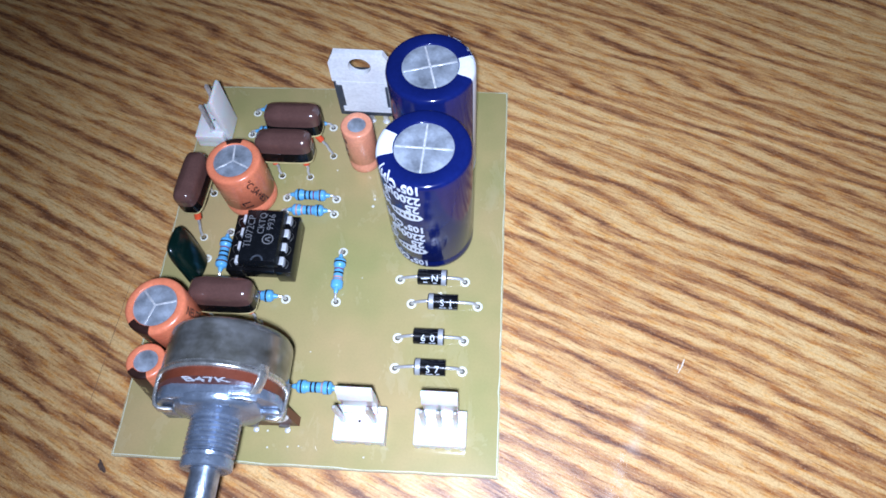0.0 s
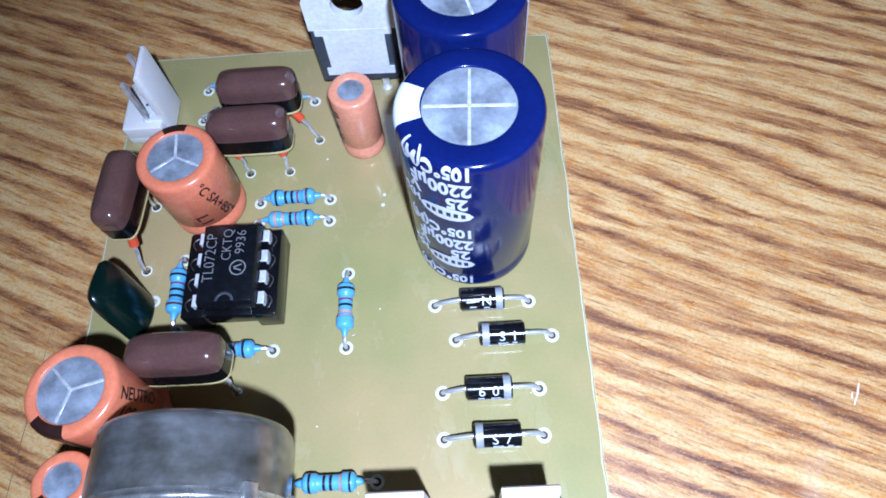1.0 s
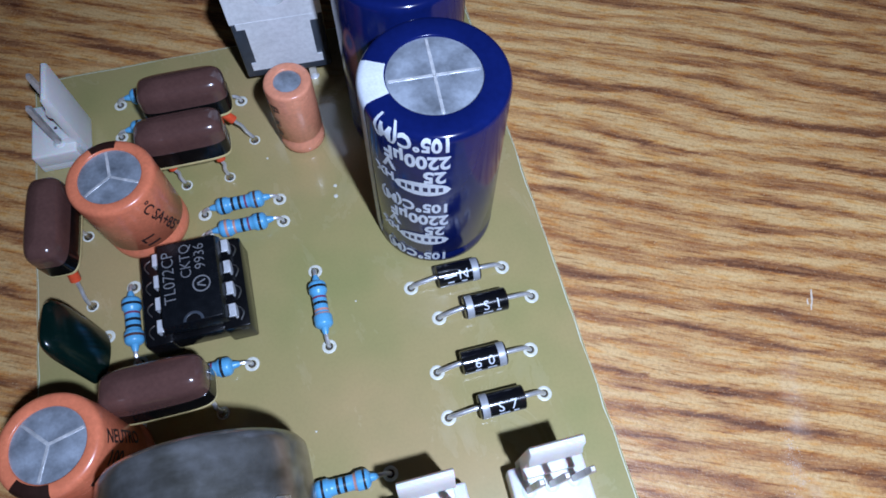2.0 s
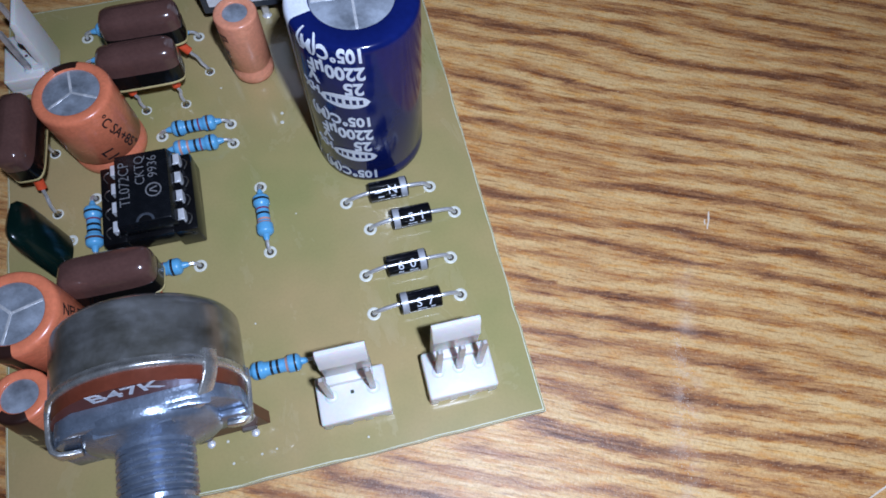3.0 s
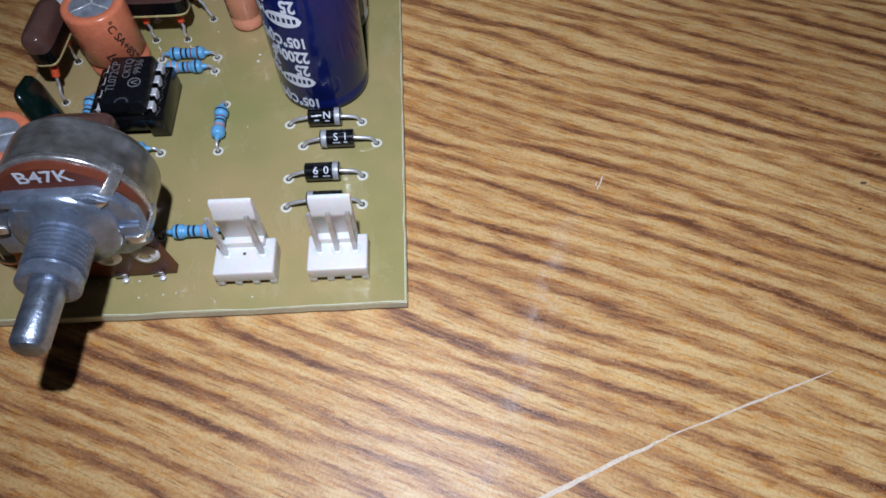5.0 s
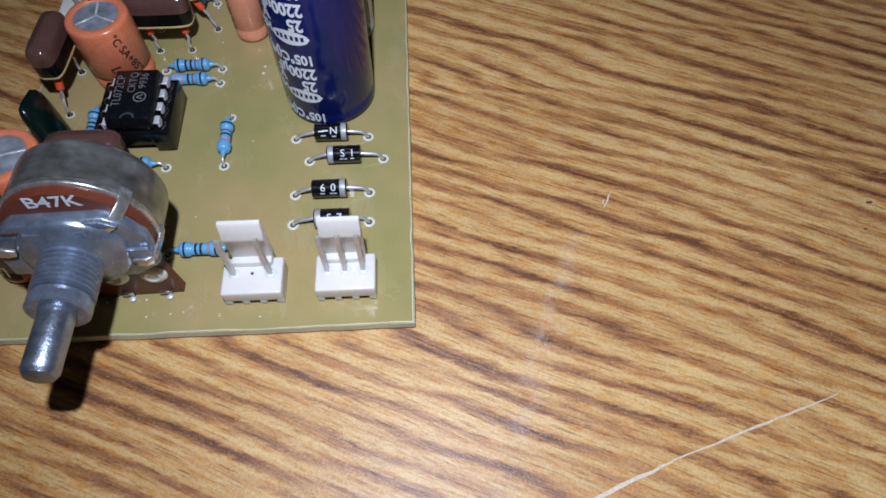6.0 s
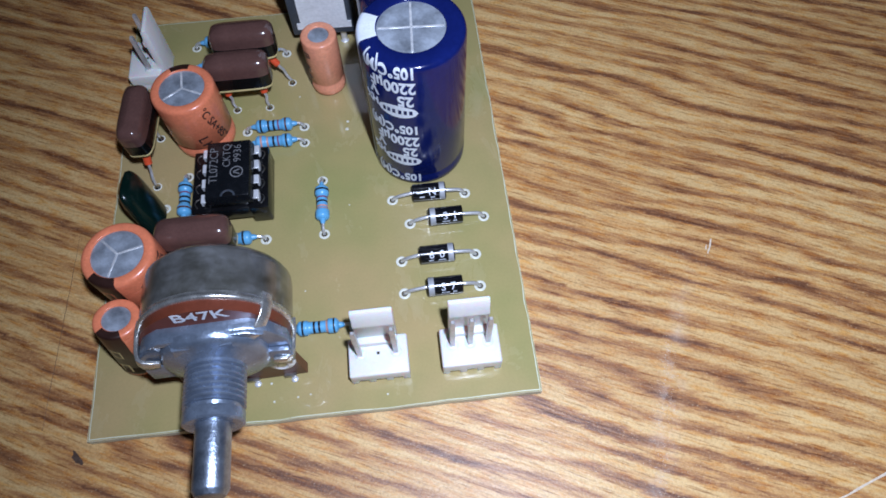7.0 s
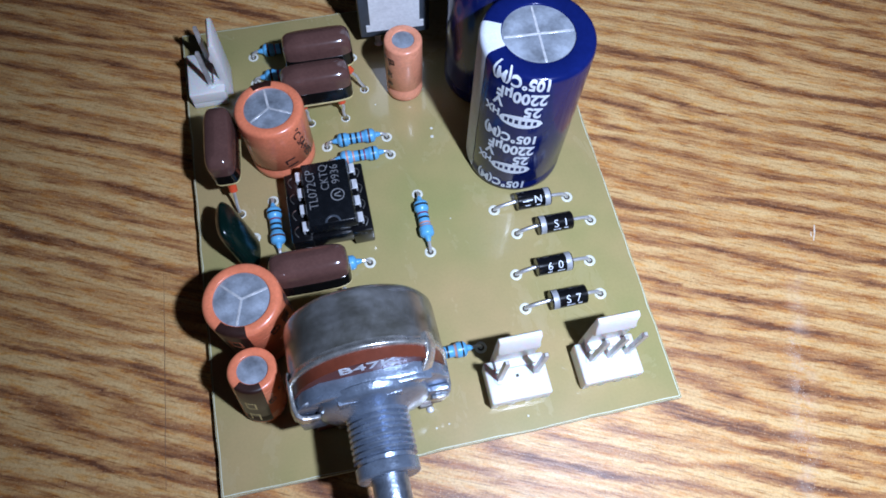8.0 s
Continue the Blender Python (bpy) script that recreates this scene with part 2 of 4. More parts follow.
M_DARK_STRIPE = worn("dark_brown_stripe", (0.03, 0.012, 0.009), 0.35, spread=0.2)
M_BROWN_DIP = worn("brown_epoxy_dip", (0.112, 0.055, 0.046), 0.17, 0, 0.12, 350, spec=0.5, coat=0.3, grain=0.02, rough_spread=0.06)
M_BLACK_BASE = worn("black_epoxy_base", (0.005, 0.005, 0.005), 0.15, spread=0.2)
M_CREAM = worn("cream_epoxy_rim", (0.62, 0.5, 0.22), 0.45, spread=0.15)
M_RED_SLEEVE = worn("red_sleeve", (0.75, 0.09, 0.03), 0.4, spread=0.12)
M_GREEN_DIP = worn("dark_green_dip", (0.002, 0.012, 0.0095), 0.24, 0, 0.2, 300, coat=0.1, rough_spread=0.05)
M_BLUE = worn("blue_lacquer", (0.13, 0.43, 0.72), 0.32, 0, 0.08, 800, spec=0.5, rough_spread=0.05)
M_BAND_BLACK = worn("band_black", (0.016, 0.016, 0.022), 0.35, spread=0.2)
M_BAND_RED = worn("band_violet_red", (0.22, 0.05, 0.11), 0.35, spread=0.15)
M_BAND_ORANGE = worn("band_faded_orange", (0.62, 0.30, 0.24), 0.4, spread=0.15)
M_BAND_BROWN = worn("band_brown", (0.10, 0.045, 0.04), 0.4, spread=0.15)
M_DIODE = worn("black_moulded_epoxy", (0.006, 0.006, 0.007), 0.16, spread=0.2, scale=700, grain=0.03, spec=0.55, rough_spread=0.06)
M_SILVER_BAND = worn("silver_band", (0.42, 0.43, 0.45), 0.4, 0.2, 0.15)
M_IC = worn("black_plastic_package", (0.006, 0.007, 0.009), 0.26, 0, 0.2, 900, grain=0.05, spec=0.3)
M_SOCKET = worn("black_socket_plastic", (0.006, 0.006, 0.007), 0.18, 0, 0.25, 500)
M_IC_PRINT = worn("grey_laser_print", (0.20, 0.20, 0.205), 0.5, spread=0.2, scale=2000)
M_NYLON = worn("white_nylon", (0.77, 0.742, 0.705), 0.38, 0, 0.03, 250, grain=0.02, fine=0.96)
M_NYLON.node_tree.nodes["Principled BSDF"].inputs["Subsurface Weight"].default_value = 0.35
M_NYLON.node_tree.nodes["Principled BSDF"].inputs["Subsurface Scale"].default_value = 0.0012
M_CHIP_PIN = worn("bright_tin_pin", (0.84, 0.85, 0.87), 0.32, 0.35, 0.15, 1100, grain=0.1)
M_CONTACT = worn("dull_tin_pin", (0.60, 0.59, 0.585), 0.35, 0.5, 0.2, 700)
M_PIN = brushed("tin_pin", (0.68, 0.66, 0.64), 0.3, (200, 200, 900), 0.25)
M_CAN = stained_can()
M_ZINC = worn("cast_zinc", (0.27, 0.33, 0.425), 0.26, 0.65, 0.25, 420, grain=0.2)
M_CLAW = worn("bright_claw_steel", (0.60, 0.60, 0.58), 0.27, 0.8, 0.3, 700, grain=0.05)
M_STEEL = worn("steel_shaft", (0.29, 0.34, 0.42), 0.33, 0.85, 0.35, 450, grain=0.22)
M_PHENOLIC = worn("brown_phenolic", (0.150, 0.037, 0.019), 0.35, 0, 0.15, 300)
M_TAB = worn("tab_metal", (0.84, 0.85, 0.86), 0.42, 0.15, 0.1, 300, grain=0.03)
M_REG = worn("grey_black_moulding", (0.05, 0.06, 0.075), 0.4, 0, 0.2, 600, grain=0.08)
M_SCUFF = worn("pale_scuff", (0.74, 0.62, 0.48), 0.6, spread=0.15, scale=2000)
M_HAZE = worn("whitened_varnish", (0.68, 0.56, 0.44), 0.4, spread=0.15, scale=2000)
M_GROOVE = worn("dark_score", (0.20, 0.105, 0.05), 0.6, spread=0.3, scale=2000)
M_KNOT = worn("dark_dent", (0.10, 0.06, 0.042), 0.5, spread=0.3, scale=2000)


# ---- mesh helpers, in millimetres ----
def part(name, bm, material, parent, label="", angle=40):
    """Links a bmesh, drawn in millimetres, as one mesh object under a thing or a part."""
    bmesh.ops.transform(bm, matrix=Matrix.Scale(0.001, 4), verts=bm.verts)
    me = bpy.data.meshes.new(name)
    bm.to_mesh(me)
    bm.free()
    me.materials.append(material)
    me.shade_smooth()
    me.set_sharp_from_angle(angle=radians(angle))
    ob = new(name, me)
    ob.parent = parent
    if label:
        ob["label"] = label
    return ob


def thing(name, at, label, category, group="", turn=(0, 0, 0)):
    ob = new(name)
    ob.empty_display_size = 0.002
    ob.matrix_world = pose(at[0] / 1000, at[1] / 1000, at[2] / 1000, *turn)
    return tagged(ob, label, category, group)


def lathe(profile, seg=40, a0=0.0, a1=360.0, bm=None):
    """Turns (radius, height) pairs round the z axis, whole or as a sector."""
    bm = bm or bmesh.new()
    whole = abs(a1 - a0) >= 359.9
    n = seg if whole else seg + 1
    rings = []
    for r, z in profile:
        if r < 1e-6:
            rings.append([bm.verts.new((0, 0, z))] * n)
        else:
            rings.append([bm.verts.new((r * math.cos(radians(a0 + (a1 - a0) * i / seg)), r * math.sin(radians(a0 + (a1 - a0) * i / seg)), z)) for i in range(n)])
    for p, q in zip(rings, rings[1:]):
        for i in range(seg):
            j = (i + 1) % n
            vs = []
            for v in (p[i], p[j], q[j], q[i]):
                if v not in vs:
                    vs.append(v)
            if len(vs) > 2:
                bm.faces.new(vs)
    return bm


def box(lo, hi, bevel=0.0, seg=2, bm=None):
    bm = bm or bmesh.new()
    c = [(a + b) / 2 for a, b in zip(lo, hi)]
    d = [b - a for a, b in zip(lo, hi)]
    made = bmesh.ops.create_cube(bm, size=1, matrix=Matrix.Translation(c) @ Matrix.Diagonal((*d, 1)))
    if bevel:
        edges = {e for v in made["verts"] for e in v.link_edges}
        bmesh.ops.bevel(bm, geom=list(edges), offset=bevel, segments=seg, affect="EDGES", profile=0.5)
    return bm


def prism(outline, z0, z1, bevel=0.0, bm=None):
    """A plate with an outline in x, y, from z0 to z1."""
    bm = bm or bmesh.new()
    lo = [bm.verts.new((x, y, z0)) for x, y in outline]
    hi = [bm.verts.new((x, y, z1)) for x, y in outline]
    n = len(outline)
    bm.faces.new(lo[::-1])
    top = bm.faces.new(hi)
    for i in range(n):
        bm.faces.new((lo[i], lo[(i + 1) % n], hi[(i + 1) % n], hi[i]))
    if bevel:
        bmesh.ops.bevel(bm, geom=list(top.edges), offset=bevel, segments=2, affect="EDGES", profile=0.5)
    return bm


def tube(points, r, seg=10, bm=None, smooth=6):
    """A round wire along a bent line."""
    bm = bm or bmesh.new()
    pts = [Vector(p) for p in points]
    if smooth and len(pts) > 2:
        fine = []
        for i in range(len(pts) - 1):
            p0, p1, p2, p3 = pts[max(i - 1, 0)], pts[i], pts[i + 1], pts[min(i + 2, len(pts) - 1)]
            for k in range(smooth):
                t = k / smooth
                fine.append(0.5 * ((2 * p1) + (p2 - p0) * t + (2 * p0 - 5 * p1 + 4 * p2 - p3) * t * t + (3 * p1 - p0 - 3 * p2 + p3) * t ** 3))
        pts = fine + [pts[-1]]
    rings = []
    side = None
    for i, p in enumerate(pts):
        d = (pts[min(i + 1, len(pts) - 1)] - pts[max(i - 1, 0)]).normalized()
        if side is None:
            side = d.orthogonal().normalized()
        side = (side - d * side.dot(d)).normalized()
        up = d.cross(side)
        rings.append([bm.verts.new(p + r * (math.cos(2 * math.pi * k / seg) * side + math.sin(2 * math.pi * k / seg) * up)) for k in range(seg)])
    for a, b in zip(rings, rings[1:]):
        for k in range(seg):
            bm.faces.new((a[k], a[(k + 1) % seg], b[(k + 1) % seg], b[k]))
    bm.faces.new(rings[0][::-1])
    bm.faces.new(rings[-1])
    return bm


def moved(bm, m):
    bmesh.ops.transform(bm, matrix=m, verts=bm.verts)
    return bm


def letters(text, size, depth=0.02, squeeze=1.0, bold=0.012):
    """Text as a thin mesh lying in x, y, centred, in millimetres."""
    cu = bpy.data.curves.new("print", "FONT")
    cu.body, cu.size, cu.align_x, cu.align_y, cu.extrude, cu.resolution_u, cu.offset = text, size, "CENTER", "CENTER", depth, 3, bold * size
    ob = bpy.data.objects.new("print", cu)
    scene.collection.objects.link(ob)
    me = ob.evaluated_get(bpy.context.evaluated_depsgraph_get()).to_mesh()
    bm = bmesh.new()
    bm.from_mesh(me)
    bpy.data.objects.remove(ob)
    bpy.data.curves.remove(cu)
    moved(bm, Matrix.Diagonal((squeeze, 1, 1, 1)))
    return bm


def wrapped(bm, radius, angle, z, flip=False, rim=1e6):
    """Bends a flat print round a standing cylinder, its middle at the angle and height given."""
    long_edges = [e for e in bm.edges if e.calc_length() > 0.7]
    if long_edges:
        bmesh.ops.subdivide_edges(bm, edges=long_edges, cuts=2)
    for v in bm.verts:
        x, y = (-v.co.x, -v.co.y) if flip else (v.co.x, v.co.y)
        a = radians(angle) + x / radius
        r = radius + v.co.z - 0.42 * max(0.0, z + y - rim) ** 2
        v.co = (r * math.cos(a), r * math.sin(a), z + y)
    return bm


def ring(at, r0, r1, h=0.05, seg=20):
    bm = lathe([(r0, 0.01), (r0 + 0.08, h), (r1 - 0.1, h), (r1, 0.01)], seg)
    return moved(bm, Matrix.Translation((at[0], at[1], 0)))


def joint(x, y, parent, r=0.88):
    """A soldered hole: a pale pad ring and the dark drilled hole in it."""
    pad = part("pad_ring", ring((x, y), 0.5, r), M_PAD, parent, "pale solder pad ring round a lead hole")
    part("hole", moved(lathe([(0, 0.02), (0.45, 0.02)], 16), Matrix.Translation((x, y, 0))), M_HOLE, pad)


# ---- the table ----
def table():
    t = part("table_top", box((-230, -150, -22), (230, 270, 0), 2.0, 3), M_WOOD, None)
    t.location.z = TABLE / 1000
    tagged(t, "varnished wooden table top with dark wavy grain", "table", kind="structure")

    def scratch(points, width, material=M_SCUFF, label="thin pale scratch in the varnish"):
        bm = bmesh.new()
        n = len(points)
        rows = []
        for i, (x, y) in enumerate(points):
            a, b = Vector(points[max(i - 1, 0)]), Vector(points[min(i + 1, n - 1)])
            d = (b - a).normalized()
            w = width * (0.35 + 0.65 * math.sin(math.pi * (i + 0.5) / n)) * random.uniform(0.7, 1.2) / 2
            rows.append((bm.verts.new((x - d.y * w, y + d.x * w, 0.012)), bm.verts.new((x, y, 0.03)), bm.verts.new((x + d.y * w, y - d.x * w, 0.012))))
        for p, q in zip(rows, rows[1:]):
            bm.faces.new((p[0], p[1], q[1], q[0]))
            bm.faces.new((p[1], p[2], q[2], q[1]))
        part("scratch", bm, material, t, label)

    def line(a, b, n, wobble):
        return [(a[0] + (b[0] - a[0]) * i / n + random.uniform(-wobble, wobble), a[1] + (b[1] - a[1]) * i / n + random.uniform(-wobble, wobble)) for i in range(n + 1)]

    scratch(line((57.5, -12.4), (33, -20.2), 16, 0.08), 0.32)
    scratch(line((33, -20.2), (9, -29.6), 16, 0.12), 0.55)
    scratch(line((32.0, 22.0), (30.7, 19.4), 5, 0.05), 0.28)
    scratch(line((30.9, 21.0), (30.6, 20.2), 3, 0.05), 0.2)
    knot = [(1.1 * (1 + 0.35 * math.sin(3 * a) + 0.2 * math.cos(5 * a)) * math.cos(a), 0.6 * (1 + 0.3 * math.cos(2 * a)) * math.sin(a)) for a in [i * math.pi / 8 for i in range(16)]]
    part("dent", moved(prism(knot, -0.05, 0.015), Matrix.Translation((-66.4, -1.7, 0)) @ Matrix.Rotation(radians(-50), 4, "Z")), M_KNOT, t, "small dark dent in the varnish")
    for x, y, size in ((73.3, 18.4, 0.5), (77.9, 23.9, 0.4), (70.9, 13.5, 0.3)):
        part("dent", moved(prism([(size * p, size * q) for p, q in knot[::2]], -0.05, 0.012), Matrix.Translation((x, y, 0))), M_KNOT, t, "tiny dark pit in the varnish")
    scratch(line((-70.6, 35.2), (-71.9, 2.7), 26, 0.06), 0.11, M_GROOVE, "hair-thin dark line scored into the varnish")
    # a worn track in the varnish, made of many tiny pale nicks
    bm = bmesh.new()
    for k in range(520):
        u = random.random() ** 1.3
        x, y = 20.3 - 10.5 * u + random.gauss(0, 0.5 + 1.3 * u), 5.0 - 34.0 * u + random.gauss(0, 1.0)
        a, size = random.uniform(0, math.pi), random.uniform(0.025, 0.08)
        bm.faces.new([bm.verts.new((x + size * random.uniform(0.5, 1.4) * math.cos(a + q), y + size * random.uniform(0.4, 1.0) * math.sin(a + q), 0.02)) for q in (0, 1.3, 2.7, 3.9, 5.1)])
    part("scuff", bm, M_HAZE, t, "faint pale scuff worn into the varnish")


table()


# ---- the circuit board ----
BW, BH, BT = 64.2, 78.4, 1.5


def circuit_board():
    t = thing("circuit_board", (0, 0, 0), "bare yellow-green glass-fibre circuit board lying on the table", "circuit board")
    outline = [(-BW, 0)]
    # hand-sawn edges, a little uneven
    for i in range(1, 24):
        outline.append((-BW + BW * i / 24, random.uniform(-0.07, 0.07)))
    outline.append((0, 0))
    for i in range(1, 28):
        outline.append((random.uniform(-0.07, 0.07), BH * i / 28))
    outline.append((0, BH))
    for i in range(1, 24):
        outline.append((-BW * i / 24, BH + random.uniform(-0.06, 0.06)))
    outline.append((-BW - 0.5, BH))
    for i in range(1, 28):
        outline.append((-BW - 0.5 * (1 - i / 28) + random.uniform(-0.07, 0.07), BH * (1 - i / 28)))
    part("laminate", prism(outline, -BT + 0.1, 0, 0.06), M_BOARD, t, angle=20)
    rim = bmesh.new()
    n = len(outline)
    c = Vector((-BW / 2, BH / 2))
    lo, hi, lip = [], [], []
    for x, y in outline:
        d = (Vector((x, y)) - c)
        o = Vector((0.03 if d.x > 0 else -0.03, 0.03 if d.y > 0 else -0.03))
        lo.append(rim.verts.new((x + o.x, y + o.y, -BT)))
        hi.append(rim.verts.new((x + o.x, y + o.y, -0.02)))
        w = random.uniform(0.12, 0.32)
        lip.append(rim.verts.new((x - (w if d.x > 31 else -w if d.x < -31 else 0), y - (w if d.y > 38 else -w if d.y < -38 else 0), 0.012)))
    for i in range(n):
        rim.faces.new((lo[i], lo[(i + 1) % n], hi[(i + 1) % n], hi[i]))
        rim.faces.new((hi[i], hi[(i + 1) % n], lip[(i + 1) % n], lip[i]))
    rim.faces.new(lo[::-1])
    part("cut_edge", rim, M_BOARD_EDGE, t, "pale rough sawn board edge", angle=20)
    # solder bumps underneath, on which the board stands
    for x, y in ((-60, 4), (-4, 4), (-60, 72), (-6, 74), (-30, 40)):
        part("solder_bump", moved(lathe([(1.1, 0), (0.7, -0.3), (0.2, -0.5), (0, -0.5)], 12), Matrix.Translation((x, y, -BT))), M_SOLDER, t)
    # stray solder specks and spare drill marks on the upper face;
    # the first two paint in the small orange capacitor's reflection
    for x, y, r in ((-25.7, 49.4, 0.30), (-25.5, 51.0, 0.25), (-38.2, 2.7, 0.17), (-34.8, 3.0, 0.15), (-33.0, 3.2, 0.13), (-44.2, 5.2, 0.18),
                    (-38.6, 5.4, 0.18), (-22.0, 2.0, 0.15), (-33.5, 19.4, 0.12), (-26.0, 34.0, 0.12), (-52.0, 58.3, 0.15), (-33.8, 57.5, 0.15)):
        part("solder_or_reflection_speck", moved(lathe([(r, 0.0), (r * 0.8, r * 0.25), (0, r * 0.4)], 10), Matrix.Translation((x, y, 0))), M_PAD, t)


# ---- electrolytic capacitors ----
def can_capacitor(at, r, h, sleeve, label, stripe, stripe_mat, stripe_half, scores, score_turn, top_r, group, tilt=(0, 0, 0), prints=(), lead_gap=3.5):
    t = thing("electrolytic_capacitor", (at[0], at[1], 0), label, "capacitor", group, tilt)
    z0 = 0.35
    k = min(0.9, r * 0.14)
    g = 0.16 if r > 6 else 0.11 * r
    sleeve_part = part("sleeve", lathe([(r * 0.8, z0), (r - 0.25, z0), (r - 0.02, z0 + 0.3), (r, z0 + 0.8), (r, z0 + 1.6), (r - g, z0 + 2.1), (r - g, z0 + 2.4), (r, z0 + 3.0), (r, h - k),
                          (r - k * 0.13, h - k * 0.5), (r - k * 0.4, h - k * 0.15), (r - k * 0.9, h), (top_r + 0.1, h + 0.02), (top_r, h - 0.05), (top_r - 0.05, h - 0.3)], 64), sleeve, t, angle=60)
    disc = part("top_disc", lathe([(top_r, h - 0.22), (top_r * 0.7, h - 0.2), (0, h - 0.2)], 48), M_ALU, t, "scored bare aluminium top")
    part("bung", lathe([(0, z0 + 0.02), (r * 0.8, z0 + 0.02), (r * 0.8, z0 + 0.4)], 32), M_BLACK_BASE, t)
    for i in range(scores):
        a = score_turn + 360 * i / scores
        bm = box((0.0, -0.17, h - 0.24), (top_r * 0.96, 0.17, h - 0.15), 0.04, 1)
        part("score_line", moved(bm, Matrix.Rotation(radians(a), 4, "Z")), M_ALU_GROOVE, disc)
    if stripe is not None:
        e = 0.04
        prof = [(r + e, z0 + 0.9), (r + e, z0 + 1.6), (r - g + e, z0 + 2.1), (r - g + e, z0 + 2.4), (r + e, z0 + 3.0), (r + e, h - k), (r - k * 0.13 + e, h - k * 0.5),
                (r - k * 0.4 + e, h - k * 0.15 + e), (r - k * 0.9, h + e), (top_r + 0.1, h + 0.03 + e)]
        part("polarity_stripe", lathe(prof, 14, stripe - stripe_half, stripe + stripe_half), stripe_mat, sleeve_part, "printed polarity stripe", angle=60)
    for dx in (-lead_gap / 2, lead_gap / 2):
        part("lead", tube([(dx, 0, z0 + 0.2), (dx, 0, -1.2)], 0.3, 8), M_LEAD, t)
    for bm, mat, name in prints:
        part(name, bm, mat, sleeve_part)
    return t


def big_prints(r, angle):
    """White lettering, upside down, twice down the side, with a plain oval badge in each block."""
    out = []
    e = r + 0.05

    def put(text, size, da, z, squeeze=1.0):
        out.append((wrapped(letters(text, size, 0.012, squeeze, 0.034), e, angle + da, z, True, 27.0), M_WHITE_PRINT, "lettering"))

    def badge(da, z, w, h):
        bm2 = bmesh.new()
        n = 14
        grid = [[bm2.verts.new((w * (2 * i / n - 1), h * math.sqrt(max(0.0, 1 - (2 * i / n - 1) ** 2)) * s, 0.012)) for s in (-1, -0.5, 0, 0.5, 1)] for i in range(n + 1)]
        for a, b in zip(grid, grid[1:]):
            for k in range(4):
                bm2.faces.new((a[k], b[k], b[k + 1], a[k + 1]))
        out.append((wrapped(bm2, e, angle + da, z, True), M_WHITE_PRINT, "oval_badge"))
        for x in (-2.0, -1.2, -0.4, 0.5, 1.3, 2.0):
            out.append((wrapped(box((x - 0.24, -0.42, 0.014), (x + 0.24, 0.42, 0.03)), e, angle + da, z, True), M_NAVY, "badge_bar"))

    for top in (27.0, 15.0):
        put("105\u00b0C(M)", 2.6, 0, top, 0.79)
        put("2200\u00b5F", 3.0, 4, top - 2.8, 0.76)
        put("25", 2.9, 18, top - 5.5, 0.82)
        put("V", 2.4, -19, top - 4.9)
        put("HX", 2.0, -24, top - 7.3, 0.85)
        badge(8, top - 8.0, 3.1, 1.3)
    put("105\u00b0C(M)", 2.6, 0, 2.4, 0.79)
    return out


BIG = "large navy blue electrolytic capacitor, scored aluminium top"
C1, C2, CR, CHH = (-13.4, 44.0), (-13.6, 60.2), 7.55, 28.0
circuit_board()
can_capacitor(C1, CR, CHH, M_NAVY, BIG + ", white lettering", 174, M_WHITE_PRINT, 21, 4, -3, 4.75, "large blue capacitors", prints=big_prints(CR, -122), lead_gap=7.5)
can_capacitor(C2, CR, CHH, M_NAVY, BIG + ", white stripe", 0, M_WHITE_PRINT, 20, 4, 15, 4.75, "large blue capacitors", prints=big_prints(CR, 41), lead_gap=7.5)


def orange_prints(r, rows):
    out = []
    for text, size, angle, z, turn in rows:
        bm = letters(text, size, 0.012)
        moved(bm, Matrix.Rotation(radians(turn), 4, "Z"))
        out.append((wrapped(bm, r + 0.04, angle, z), M_BLACK_PRINT, "lettering"))
    return out


def print_bars(r, spots):
    return [(wrapped(box((-w / 2, -h / 2, 0.0), (w / 2, h / 2, 0.02)), r + 0.03, a, z), m, "print_bar") for a, z, w, h, m in spots]


ORANGE = "orange sleeved electrolytic capacitor standing on the board"
can_capacitor((-49.9, 50.7), 5.05, 12.8, M_ORANGE, ORANGE + ", scored top", 98, M_DARK_STRIPE, 20, 3, 95, 3.6, "orange capacitors",
              prints=orange_prints(5.05, [("\u00b0C SA+85\u00b0", 1.95, -44, 7.5, -78), ("L1", 2.4, -74, 4.8, -80)])
              + print_bars(5.05, [(170, 11.2, 1.0, 0.25, M_BLACK_PRINT)]))
can_capacitor((-56.2, 21.6), 5.0, 14.1, M_ORANGE, ORANGE + ", dark stripe", -112, M_DARK_STRIPE, 24, 3, 15, 3.6, "orange capacitors",
              prints=orange_prints(5.0, [("NEUTRO", 1.9, 2, 9.3, -82), ("100", 2.1, -24, 10.4, -84), ("63", 2.1, -50, 10.9, -84)])
              + print_bars(5.0, [(-112, 11.6, 1.5, 0.22, M_ORANGE), (-112, 9.4, 1.5, 0.22, M_ORANGE), (-104, 10.5, 0.22, 2.4, M_ORANGE), (-120, 10.5, 0.22, 2.4, M_ORANGE)]))
